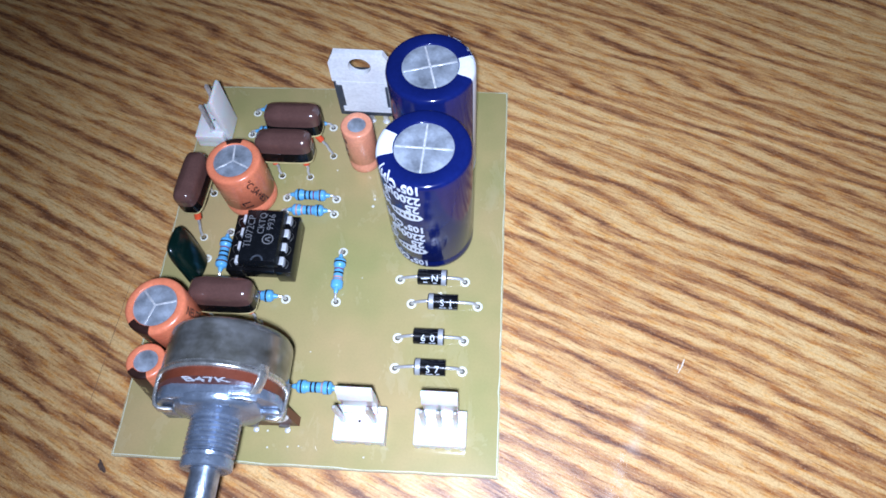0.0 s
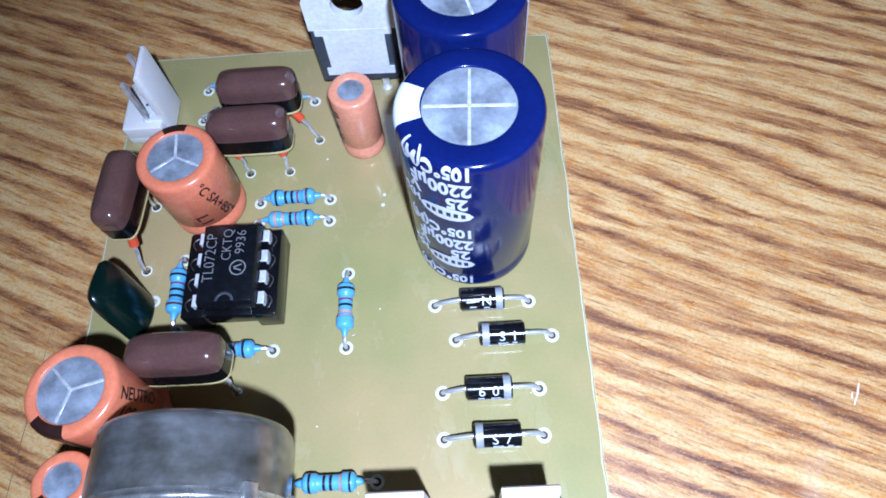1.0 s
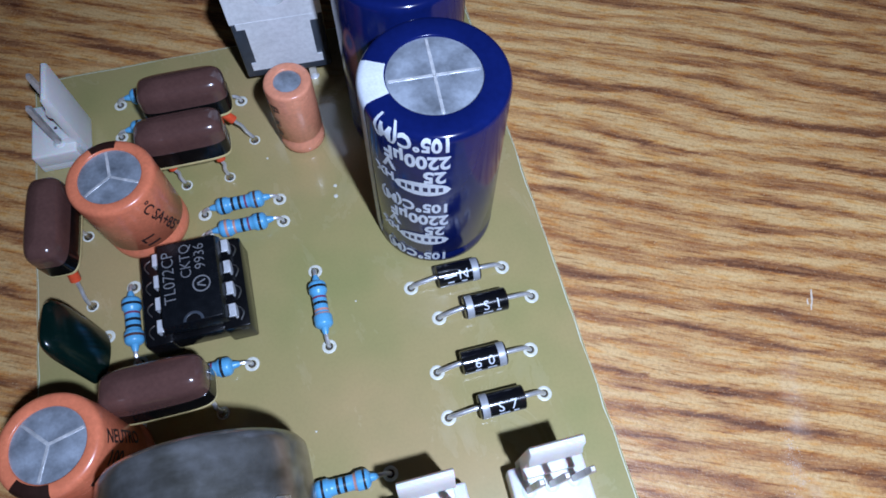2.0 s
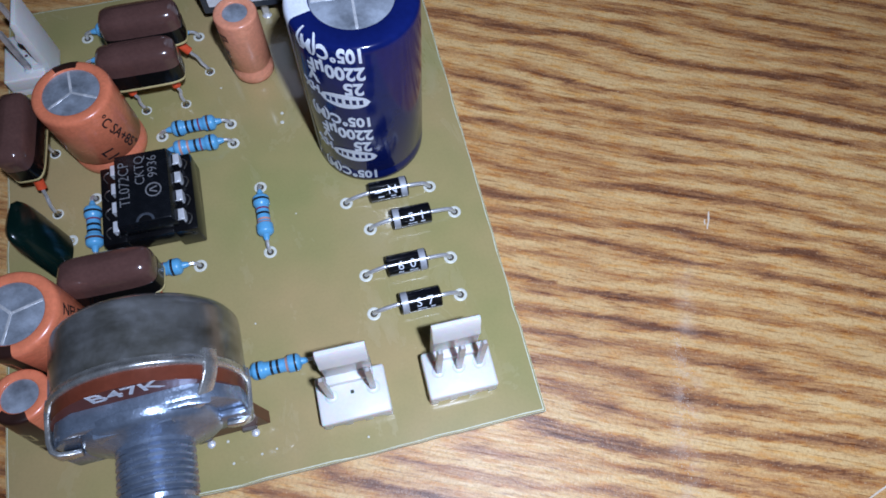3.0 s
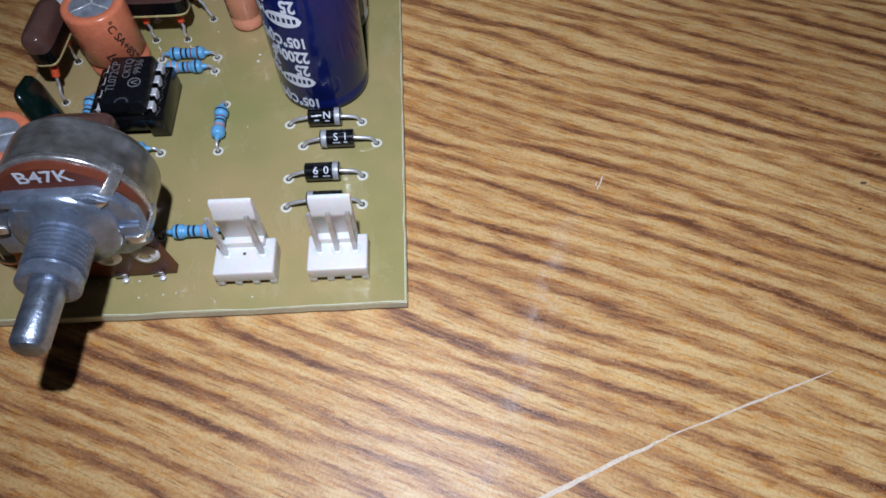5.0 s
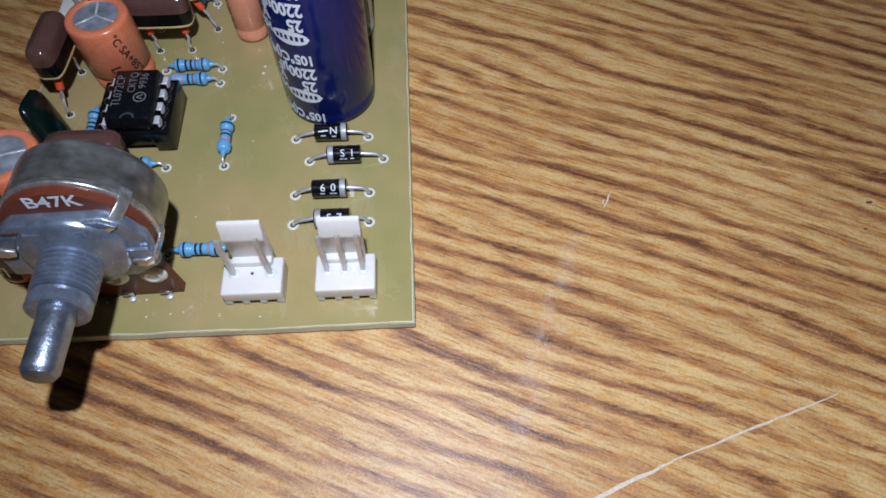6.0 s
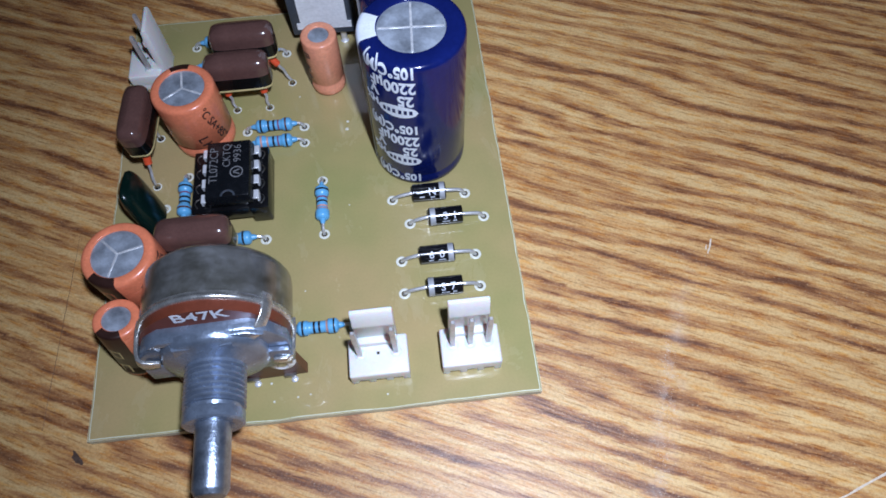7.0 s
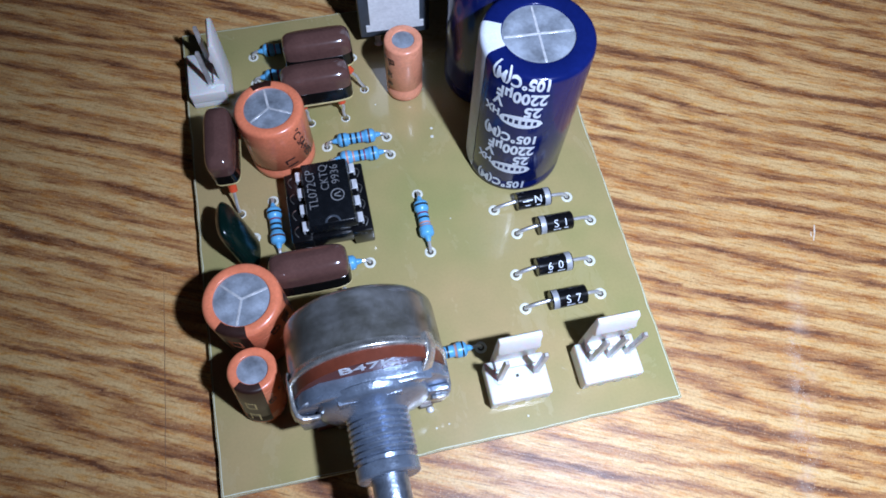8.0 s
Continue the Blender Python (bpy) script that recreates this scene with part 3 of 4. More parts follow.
can_capacitor((-57.3, 11.4), 3.05, 12.6, M_ORANGE, "small leaning " + ORANGE, -105, M_DARK_STRIPE, 34, 0, 0, 1.9, "orange capacitors", tilt=(-6.5, 5.5, 0),
              prints=orange_prints(3.05, [("63", 1.5, -58, 7.6, -84)]) + print_bars(3.05, [(-110, 8.4, 1.2, 0.2, M_CREAM), (-110, 6.6, 1.2, 0.2, M_CREAM), (-99, 7.5, 0.2, 2.0, M_CREAM), (-121, 7.5, 0.2, 2.0, M_CREAM),
                                       (-110, 4.2, 1.2, 0.2, M_CREAM), (-99, 3.2, 0.2, 2.2, M_CREAM), (-121, 3.2, 0.2, 2.2, M_CREAM), (-30, 8.8, 0.3, 0.9, M_BLACK_PRINT)]), lead_gap=2.5)
can_capacitor((-28.3, 59.7), 3.0, 12.4, M_PEACH, "small pale " + ORANGE, 190, M_PEACH, 10, 0, 0, 1.75, "orange capacitors",
              prints=orange_prints(3.04, [("EL", 1.7, -140, 9.7, -80), ("9", 1.7, -172, 10.0, -80), ("00", 1.5, -150, 6.6, -90), ("0", 1.5, -150, 4.4, -90)])
              + print_bars(3.0, [(-158, 4.2, 0.35, 1.0, M_BLACK_PRINT), (-158, 2.7, 0.35, 0.8, M_BLACK_PRINT), (175, 5.0, 0.4, 3.0, M_BLACK_PRINT), (150, 10.3, 0.9, 0.5, M_BLACK_PRINT), (120, 10.2, 1.2, 0.6, M_BLACK_PRINT), (90, 10.4, 0.8, 0.5, M_BLACK_PRINT)]), lead_gap=2.5)


# ---- resistors ----
def resistor(a, b, bands, label, lift=1.3):
    """An axial resistor between two holes; bands are (place from 0 to 1, width, material)."""
    a, b = Vector((*a, 0)), Vector((*b, 0))
    d = (b - a).normalized()
    t = thing("resistor", ((a.x + b.x) / 2, (a.y + b.y) / 2, 0), label, "resistor", "resistors on the board", (0, 0, math.degrees(math.atan2(d.y, d.x))))
    half, L, R = (b - a).length / 2, 3.2, 1.02
    flat = Matrix.Translation((0, 0, lift)) @ Matrix.Rotation(radians(90), 4, "Y")

    def radius(u):
        """Radius along the body, u from -1 to 1: a waist with a bulb at either end."""
        end = max(0.0, (abs(u) - 0.78) / 0.22)
        bulb = 1.0 if abs(u) > 0.48 else 0.86 + 0.14 * max(0.0, (abs(u) - 0.36) / 0.12)
        return R * bulb * math.sqrt(max(0.0, 1 - end ** 2.2)) * (1.1 if 0.48 < abs(u) else 1.0)

    steps = [i / 18 for i in range(-18, 19)]
    body = part("body", moved(lathe([(max(radius(u), 0.36 if abs(u) > 0.98 else 0), u * L) for u in steps], 24), flat), M_BLUE, t, angle=60)
    for u, w, m in bands:
        c = u * 2 - 1
        us = [c - w, c - w * 0.5, c, c + w * 0.5, c + w]
        part("colour_band", moved(lathe([(radius(us[0]) * 0.97, us[0] * L)] + [(radius(x) + 0.025, x * L) for x in us] + [(radius(us[-1]) * 0.97, us[-1] * L)], 24), flat), m, body, angle=60)
    for s in (-1, 1):
        part("lacquer_tip", moved(lathe([(0.5, L * 0.96), (0.42, L + 0.35), (0.26, L + 0.75)], 12), flat @ Matrix.Rotation(radians(180 if s < 0 else 0), 4, "X")), M_BLUE, t)
        part("lead", tube([(s * L, 0, lift), (s * (half - 0.75), 0, lift * 0.98), (s * (half - 0.12), 0, lift * 0.62), (s * half, 0, 0.0), (s * half, 0, -1.0)], 0.25, 8), M_LEAD, t)
        joint(s * half, 0, t)


K, V, O, N = M_BAND_BLACK, M_BAND_RED, M_BAND_ORANGE, M_BAND_BROWN
RES = "blue metal-film resistor with colour bands"
resistor((-43.0, 50.7), (-33.1, 50.7), [(.16, .05, K), (.36, .055, K), (.5, .055, K), (.62, .04, V), (.82, .05, N)], RES + " beside the orange capacitor")
resistor((-43.0, 47.3), (-33.1, 47.3), [(.18, .05, O), (.34, .045, O), (.5, .055, K), (.62, .04, V), (.84, .05, K)], RES + " beside the chip socket")
resistor((-30.25, 39.2), (-30.25, 29.0), [(.16, .05, K), (.38, .04, V), (.5, .05, K), (.64, .045, O), (.72, .03, O)], RES + " standing alone")
resistor((-52.7, 42.5), (-52.5, 32.4), [(.18, .05, K), (.36, .04, V), (.5, .055, K), (.64, .055, K), (.82, .05, N)], RES + " beside the chip socket")
resistor((-49.7, 29.1), (-39.6, 29.1), [(.18, .05, K), (.42, .05, K), (.62, .04, V), (.80, .05, K)], RES + " under a film capacitor")
resistor((-36.7, 12.8), (-26.2, 12.8), [(.16, .045, K), (.42, .05, K), (.54, .05, K), (.72, .05, O), (.88, .04, K)], RES + " behind a white connector")
resistor((-52.9, 71.3), (-42.8, 71.3), [(.16, .05, N), (.34, .04, V), (.5, .05, K), (.8, .05, N)], RES + " behind film capacitors")
resistor((-53.0, 65.7), (-43.0, 65.7), [(.18, .05, K), (.36, .05, V), (.8, .05, N)], RES + " under film capacitors")
resistor((-46.2, 68.3), (-36.1, 68.0), [(.2, .05, K), (.4, .05, V), (.8, .05, N)], RES + " under a film capacitor")


# ---- diodes ----
def diode(a, b, shift, flip, marks, label, signs=()):
    a, b = Vector((*a, 0)), Vector((*b, 0))
    d = (b - a).normalized()
    t = thing("diode", ((a.x + b.x) / 2, (a.y + b.y) / 2, 0), label, "diode", "rectifier diodes", (0, 0, math.degrees(math.atan2(d.y, d.x))))
    half, L, R, lift = (b - a).length / 2, 2.7, 1.42, 1.6
    flat = Matrix.Translation((shift, 0, lift)) @ Matrix.Rotation(radians(90), 4, "Y")
    body = part("body", moved(lathe([(0, -L), (R - 0.12, -L), (R, -L + 0.12), (R, L - 0.12), (R - 0.12, L), (0, L)], 32), flat), M_DIODE, t)
    s = -1 if flip else 1
    part("cathode_band", moved(lathe([(R + 0.02, s * 1.65), (R + 0.03, s * 1.7), (R + 0.03, s * 2.45), (R + 0.02, s * 2.5)], 32), flat), M_SILVER_BAND, body, "silver cathode band")
    for x, ang, w, h in marks:
        bm = box((-w / 2, -h / 2, 0), (w / 2, h / 2, 0.02), 0, bm=bmesh.new())
        part("print_bar", moved(wrapped(bm, R + 0.02, ang, x), flat), M_WHITE_PRINT, body)
    for text, x, ang, size in signs:
        bm = moved(letters(text, size, 0.012, 1.0, 0.0), Matrix.Rotation(radians(90), 4, "Z"))
        part("lettering", moved(wrapped(bm, R + 0.03, ang, x), flat), M_WHITE_PRINT, body)
    for s2 in (-1, 1):
        part("lead", tube([(shift + s2 * (L - 0.1), 0, lift), (shift + s2 * (L + 0.5), 0, lift), (s2 * (half - 0.9), 0.1 * s2, lift * 0.72), (s2 * (half - 0.2), 0, lift * 0.25), (s2 * half, 0, -0.2), (s2 * half, 0, -1.0)], 0.28, 10), M_LEAD, t)
        joint(s2 * half, 0, t, 0.9)


DIO = "black cylindrical rectifier diode with silver band and bent leads"
M1 = [(-1.5, 215, 0.18, 1.0), (-0.9, 212, 0.18, 1.0), (-1.2, 244, 0.18, 0.8), (0.5, 250, 0.18, 0.7)]
M2 = [(-0.2, 250, 0.16, 0.8), (0.2, 250, 0.16, 0.8), (1.4, 248, 0.18, 0.6)]
M3 = [(-1.0, 250, 0.16, 0.7), (0.5, 250, 0.16, 0.7), (0.9, 250, 0.16, 0.7)]
diode((-18.9, 34.0), (-6.9, 34.0), 0.1, False, M1, DIO, [("N", 0.5, 214, 1.7)])
diode((-16.4, 29.3), (-4.4, 29.3), -0.2, True, M2, DIO, [("S", -0.1, 214, 1.7), ("1", 1.4, 214, 1.7)])
diode((-18.3, 22.7), (-6.6, 22.7), -0.2, False, M3, DIO, [("6", -0.9, 214, 1.7), ("0", 0.7, 214, 1.7)])
diode((-18.3, 17.2), (-6.6, 17.2), 0.4, True, M2, DIO, [("S", -0.3, 214, 1.7), ("7", 1.2, 214, 1.7)])


# ---- film capacitors ----
def dip_shape(w, h, d, e=4.6, n=40, rows=14, flare=0.0):
    """A dipped block with a flat foot at z = 0 and a rounded head, w wide, d thick, h high."""
    bm = bmesh.new()
    rings = []
    for k in range(rows + 1):
        u = k / rows
        z = h * u
        s = (1 - max(0.0, (u - 0.5) / 0.5) ** 3.2) ** 0.5 if u < 1 else 0.0
        s = max(s, 0.35 if u < 1 else 0.0)
        ring_ = []
        for i in range(n):
            a = 2 * math.pi * i / n
            c, sn = math.cos(a), math.sin(a)
            x = abs(c) ** (2 / e) * (1 if c > 0 else -1)
            y = abs(sn) ** (2 / e) * (1 if sn > 0 else -1)
            inset = (1 - s) * d / 2
            ring_.append(bm.verts.new((x * max(0.1, w / 2 - inset), y * (d / 2) * max(s, 0.05), z)))
        rings.append(ring_)
    for p, q in zip(rings, rings[1:]):
        for i in range(n):
            bm.faces.new((p[i], p[(i + 1) % n], q[(i + 1) % n], q[i]))
    bm.faces.new(rings[0][::-1])
    bm.faces.new(rings[-1])
    return bm


def film_capacitor(at, turn, lean, w, h, d, feet, label):
    """A brown dipped capacitor leaning back on its bent leads; at is the middle of its foot. feet: lead holes in board places."""
    t = thing("film_capacitor", at, label, "capacitor", "brown film capacitors", (-lean, 0, turn))
    inv = t.matrix_world.inverted()
    part("dipped_body", moved(dip_shape(w, h, d), Matrix.Translation((0, 0, 1.0))), M_BROWN_DIP, t, angle=60)
    part("base_band", band(w + 0.08, d + 0.08, 0.3, 2.6), M_BLACK_BASE, t, "glossy black band at the foot")
    part("base_rim", band(w + 0.16, d + 0.16, 0.0, 0.42), M_CREAM, t, "cream epoxy rim at the foot")
    for s, (hx, hy) in zip((-1, 1), feet):
        hole = inv @ Vector((hx / 1000, hy / 1000, 0)) * 1000
        deep = inv @ Vector((hx / 1000, hy / 1000, -0.001)) * 1000
        over = inv @ Vector((hx / 1000, hy / 1000, 0.0007)) * 1000
        x = s * w * 0.3
        start = Vector((x, 0, 0.1))
        mid = start.lerp(over, 0.5)
        bend = start.lerp(over, 0.66) + Vector((0.12, 0.05, 0.1))
        kink = start.lerp(over, 0.84) + Vector((-0.12, 0.05, 0.15))
        sleeve_end = start.lerp(over, 0.45)
        lead = part("lead", tube([start, Vector((x, 0, -0.5)), mid, bend, kink, over, hole, deep], 0.25, 8), M_LEAD, t)
        part("red_sleeve", tube([start, Vector((x, 0, -0.5)), sleeve_end], 0.64, 10), M_RED_SLEEVE, lead, "short red insulating sleeve on a lead")
        blob = lathe([(0.62, 0.0), (0.5, 0.2), (0.34, 0.5), (0.25, 0.9)], 12)
        part("solder_cone", moved(blob, Matrix.Translation(hole) @ inv.to_3x3().to_4x4()), M_SOLDER, lead)
        r = ring((0, 0), 0.42, 0.76)
        part("pad_ring", moved(r, Matrix.Translation(hole) @ inv.to_3x3().to_4x4()), M_PAD, t)
    return t


def band(w, d, z0, z1, e=4.6, n=40):
    bm = bmesh.new()
    loops = []
    for z, k in ((z0, 0.97), (z0 + 0.08, 1.0), (z1 - 0.08, 1.0), (z1, 0.97)):
        row = []
        for i in range(n):
            a = 2 * math.pi * i / n
            c, s = math.cos(a), math.sin(a)
            row.append(bm.verts.new((abs(c) ** (2 / e) * (1 if c > 0 else -1) * w / 2 * k, abs(s) ** (2 / e) * (1 if s > 0 else -1) * d / 2 * k, z)))
        loops.append(row)
    for p, q in zip(loops, loops[1:]):
        for i in range(n):
            bm.faces.new((p[i], p[(i + 1) % n], q[(i + 1) % n], q[i]))
    bm.faces.new(loops[0][::-1])
    bm.faces.new(loops[-1])
    return bm


film_capacitor((-41.5, 62.6, 6.7), 0, 9, 10.7, 4.8, 4.7, [(-45.6, 61.2), (-35.1, 60.9)], "glossy brown dipped film capacitor standing behind another one")
film_capacitor((-42.6, 57.1, 5.6), 0, 9, 10.7, 4.8, 4.7, [(-44.9, 55.8), (-39.15, 55.7)], "glossy brown dipped film capacitor on bent red-sleeved leads")
film_capacitor((-57.5, 47.6, 7.2), 87, 3, 10.6, 4.8, 4.1, [(-57.8, 41.2), (-58.0, 51.1)], "glossy brown dipped film capacitor at the board's edge")
film_capacitor((-47.8, 25.8, 5.9), 0, 9, 10.8, 4.8, 4.7, [(-53.0, 25.0), (-43.6, 24.1)], "glossy brown dipped film capacitor between potentiometer and chip")


def green_capacitor():
    t = thing("green_film_capacitor", (-57.2, 34.2, 1.6), "glossy dark green dipped film capacitor leaning on its leads", "capacitor", "", (0, -38, 97))
    t.matrix_world = pose(-0.0568, 0.0340, 0.0012) @ pose(0, 0, 0, 0, -13, 0) @ pose(0, 0, 0, -14, 0, 0) @ pose(0, 0, 0, 0, 0, 96)
    inv = t.matrix_world.inverted()
    part("dipped_body", moved(dip_shape(7.3, 9.2, 3.2, 2.1), Matrix.Identity(4)), M_GREEN_DIP, t, angle=60)
    for x, (hx, hy) in ((2.3, (-56.1, 36.7)), (-2.3, (-56.5, 31.5))):
        hole = inv @ Vector((hx / 1000, hy / 1000, 0)) * 1000
        deep = inv @ Vector((hx / 1000, hy / 1000, -0.001)) * 1000
        part("lead", tube([(x, 0, 0.4), (x, 0, -0.5), hole, deep], 0.27, 8), M_LEAD, t)
        part("pad_ring", moved(ring((0, 0), 0.42, 0.85), Matrix.Translation(hole) @ inv.to_3x3().to_4x4()), M_PAD, t)


green_capacitor()


# ---- the chip in its socket ----
IC = (-44.1, 38.05)


def chip_socket():
    t = thing("chip_socket", (*IC, 0), "black eight-way chip socket soldered to the board", "chip socket")
    t.scale = (1.14, 1.09, 1.1)
    for s in (-1, 1):
        bm = box((s * 3.9 - 1.35, -5.3, 0.5), (s * 3.9 + 1.35, 5.3, 4.4), 0.25, 2)
        part("side_rail", bm, M_SOCKET, t)
        for y in (-3.81, -1.27, 1.27, 3.81):
            part("contact", box((s * 3.9 - 0.35, y - 0.3, -0.6), (s * 3.9 + 0.35, y + 0.3, 0.6)), M_PIN, t)
            part("contact_spring", tube([(s * 4.2, y + 0.8, 4.36), (s * 4.62, y + 0.45, 4.48), (s * 4.72, y - 0.1, 4.5), (s * 4.35, y - 0.75, 4.36)], 0.07, 6, None, 3), M_PIN, t, "thin tinned spring in a socket slot")
    for y in (-4.4, 4.4):
        part("cross_bar", box((-2.6, y - 0.7, 1.6), (2.6, y + 0.7, 4.2), 0.2, 2), M_SOCKET, t)


def chip():
    t = thing("chip", (IC[0] + 0.35, IC[1] + 0.15, 4.5), "black eight-pin amplifier chip with grey lettering, plugged into its socket", "chip")
    t.scale = (1.1, 1.1, 1.0)
    w, l, z0, z1 = 3.3, 4.95, 0.25, 3.2
    bm = bmesh.new()
    zm = 1.55
    rows = []
    for z, k in ((z0, 0.28), (zm, 0.0), (z1, 0.30)):
        x, y = w - k, l - k
        rows.append([bm.verts.new(p) for p in ((-x, -y, z), (x, -y, z), (x, y, z), (-x, y, z))])
    for p, q in zip(rows, rows[1:]):
        for i in range(4):
            bm.faces.new((p[i], p[(i + 1) % 4], q[(i + 1) % 4], q[i]))
    bm.faces.new(rows[0][::-1])
    bm.faces.new(rows[-1])
    bmesh.ops.bevel(bm, geom=list(bm.edges), offset=0.12, segments=2, affect="EDGES", profile=0.5)
    package = part("package", bm, M_IC, t)
    # end notch; the highlight along its rim is painted as a greyer ring
    notch = lathe([(0.75, z1 + 0.01), (0.82, z1 + 0.05), (0.98, z1 + 0.05), (1.05, z1 + 0.01)], 20, 0, 180)
    part("notch_rim", moved(notch, Matrix.Translation((0.1, -l + 0.35, 0))), M_REG, package, "half-round end notch, highlight on its rim painted grey")
    part("notch", moved(lathe([(0.74, z1 + 0.012), (0, z1 + 0.012)], 20, 0, 180), Matrix.Translation((0.1, -l + 0.35, 0))), M_SOCKET, package)
    for s in (-1, 1):
        for y in (-3.81, -1.27, 1.27, 3.81):
            bm = box((s * 3.2 - 0.2, y - 0.72, zm - 0.13), (s * 3.2 + 0.2, y + 0.72, zm + 0.13), 0.05, 1)
            x0, x1 = (3.2, 4.0) if s > 0 else (-4.0, -3.2)
            box((x0, y - 0.72, zm - 0.13), (x1, y + 0.72, zm + 0.13), 0.06, 1, bm)
            xb = s * 3.92
            box((xb - 0.13, y - 0.72, 0.6), (xb + 0.13, y + 0.72, zm + 0.1), 0.05, 1, bm)
            box((xb - 0.12, y - 0.3, -1.8), (xb + 0.12, y + 0.3, 0.65), 0.0, 1, bm)
            part("pin", bm, M_CHIP_PIN, t, "tinned chip pin")
    up = Matrix.Rotation(radians(90), 4, "Z")
    for text, size, x, y, k in (("TL072CP", 1.75, -1.95, 0.65, 0.9), ("CKTQ", 1.6, -0.15, 2.2, 0.9), ("9936", 1.6, 1.35, 2.45, 0.95)):
        part("lettering", moved(letters(text, size, 0.01, k, -0.012), Matrix.Translation((x, y, z1 + 0.02)) @ up), M_IC_PRINT, package)
    part("round_mark", moved(lathe([(0.78, z1 + 0.01), (0.8, z1 + 0.03), (0.92, z1 + 0.03), (0.94, z1 + 0.01)], 28), Matrix.Translation((1.25, -0.7, 0))), M_IC_PRINT, package, "plain round maker's mark")
    for a in (20, -20):
        part("mark_bar", moved(box((-0.08, -0.45, z1 + 0.01), (0.08, 0.45, z1 + 0.03)), Matrix.Translation((1.25, -0.7 + (0.22 if a > 0 else -0.22), 0)) @ Matrix.Rotation(radians(90 + a), 4, "Z")), M_IC_PRINT, package)


chip_socket()
chip()


# ---- white pin connectors ----
def connector(at, turn, pins, label, tall=12.4, py=0.0):
    """A low block on short feet with a tall back wall and upright square pins."""
    t = thing("pin_connector", (*at, 0), label, "connector", "white pin connectors", (0, 0, turn))
    w = 4.25
    bm = box((-w, -3.2, 1.15), (w, 2.6, 3.5), 0.3, 3)
    block = part("block", bm, M_NYLON, t)
    for i, x in enumerate((-3.7, -1.25, 1.25, 3.7)):
        part("foot", box((x - 0.5, -3.15, 0.02), (x + 0.5, 2.4, 1.4), 0.12, 2), M_NYLON, t)
    part("ramp", prism([(-2.85, 1.1), (2.85, 1.1), (2.85, 3.3), (-2.85, 3.3)], 3.3, 4.6, 0.3), M_NYLON, t)
    wall = bmesh.new()
    prof = [(2.15, 4.2), (2.15, 8.6), (1.85, 9.0), (1.85, 9.8), (2.25, 10.6), (2.45, 12.2), (2.75, 12.5), (3.2, 12.5), (3.4, 12.2), (3.4, 0.6), (2.4, 0.6)]
    ww = 2.85
    a = [wall.verts.new((-ww, y, z)) for y, z in prof]
    b = [wall.verts.new((ww, y, z)) for y, z in prof]
    wall.faces.new(a)
    wall.faces.new(b[::-1])
    for i in range(len(prof)):
        j = (i + 1) % len(prof)
        wall.faces.new((a[j], a[i], b[i], b[j]))
    bmesh.ops.recalc_face_normals(wall, faces=wall.faces)
    bmesh.ops.bevel(wall, geom=[e for e in wall.edges if abs(e.verts[0].co.x - e.verts[1].co.x) < 1e-4], offset=0.15, segments=2, affect="EDGES", profile=0.5)
    part("back_wall", wall, M_NYLON, t, "tall latch wall")
    for x in pins:
        bm = box((x - 0.32, py - 0.32, -1.0), (x + 0.32, py + 0.32, tall), 0.0)
        top = [f for f in bm.faces if f.normal.z > 0.9]
        bmesh.ops.inset_region(bm, faces=top, thickness=0.18, depth=0.3)
        part("pin", bm, M_CONTACT, t, "square tinned pin")
        part("pin_collar", moved(lathe([(0.85, 0.0), (0.7, 0.14), (0.45, 0.2), (0.3, 0.2)], 14), Matrix.Translation((x, py, 3.48))), M_NYLON, block)
    if len(pins) == 2:
        part("empty_hole", box((-0.2, -0.2, 3.45), (0.2, 0.2, 3.53)), M_HOLE, block, "small empty pin hole")


connector((-22.7, 7.1), 0, (-2.54, 2.54), "white nylon pin connector with two tall pins and latch wall")
connector((-9.55, 7.1), 0, (-2.54, 0, 2.54), "white nylon pin connector with three tall pins and latch wall")
connector((-60.2, 66.6), -90, (-2.54, 2.54), "white nylon pin connector at the back corner of the board", 11.0, 0.5)


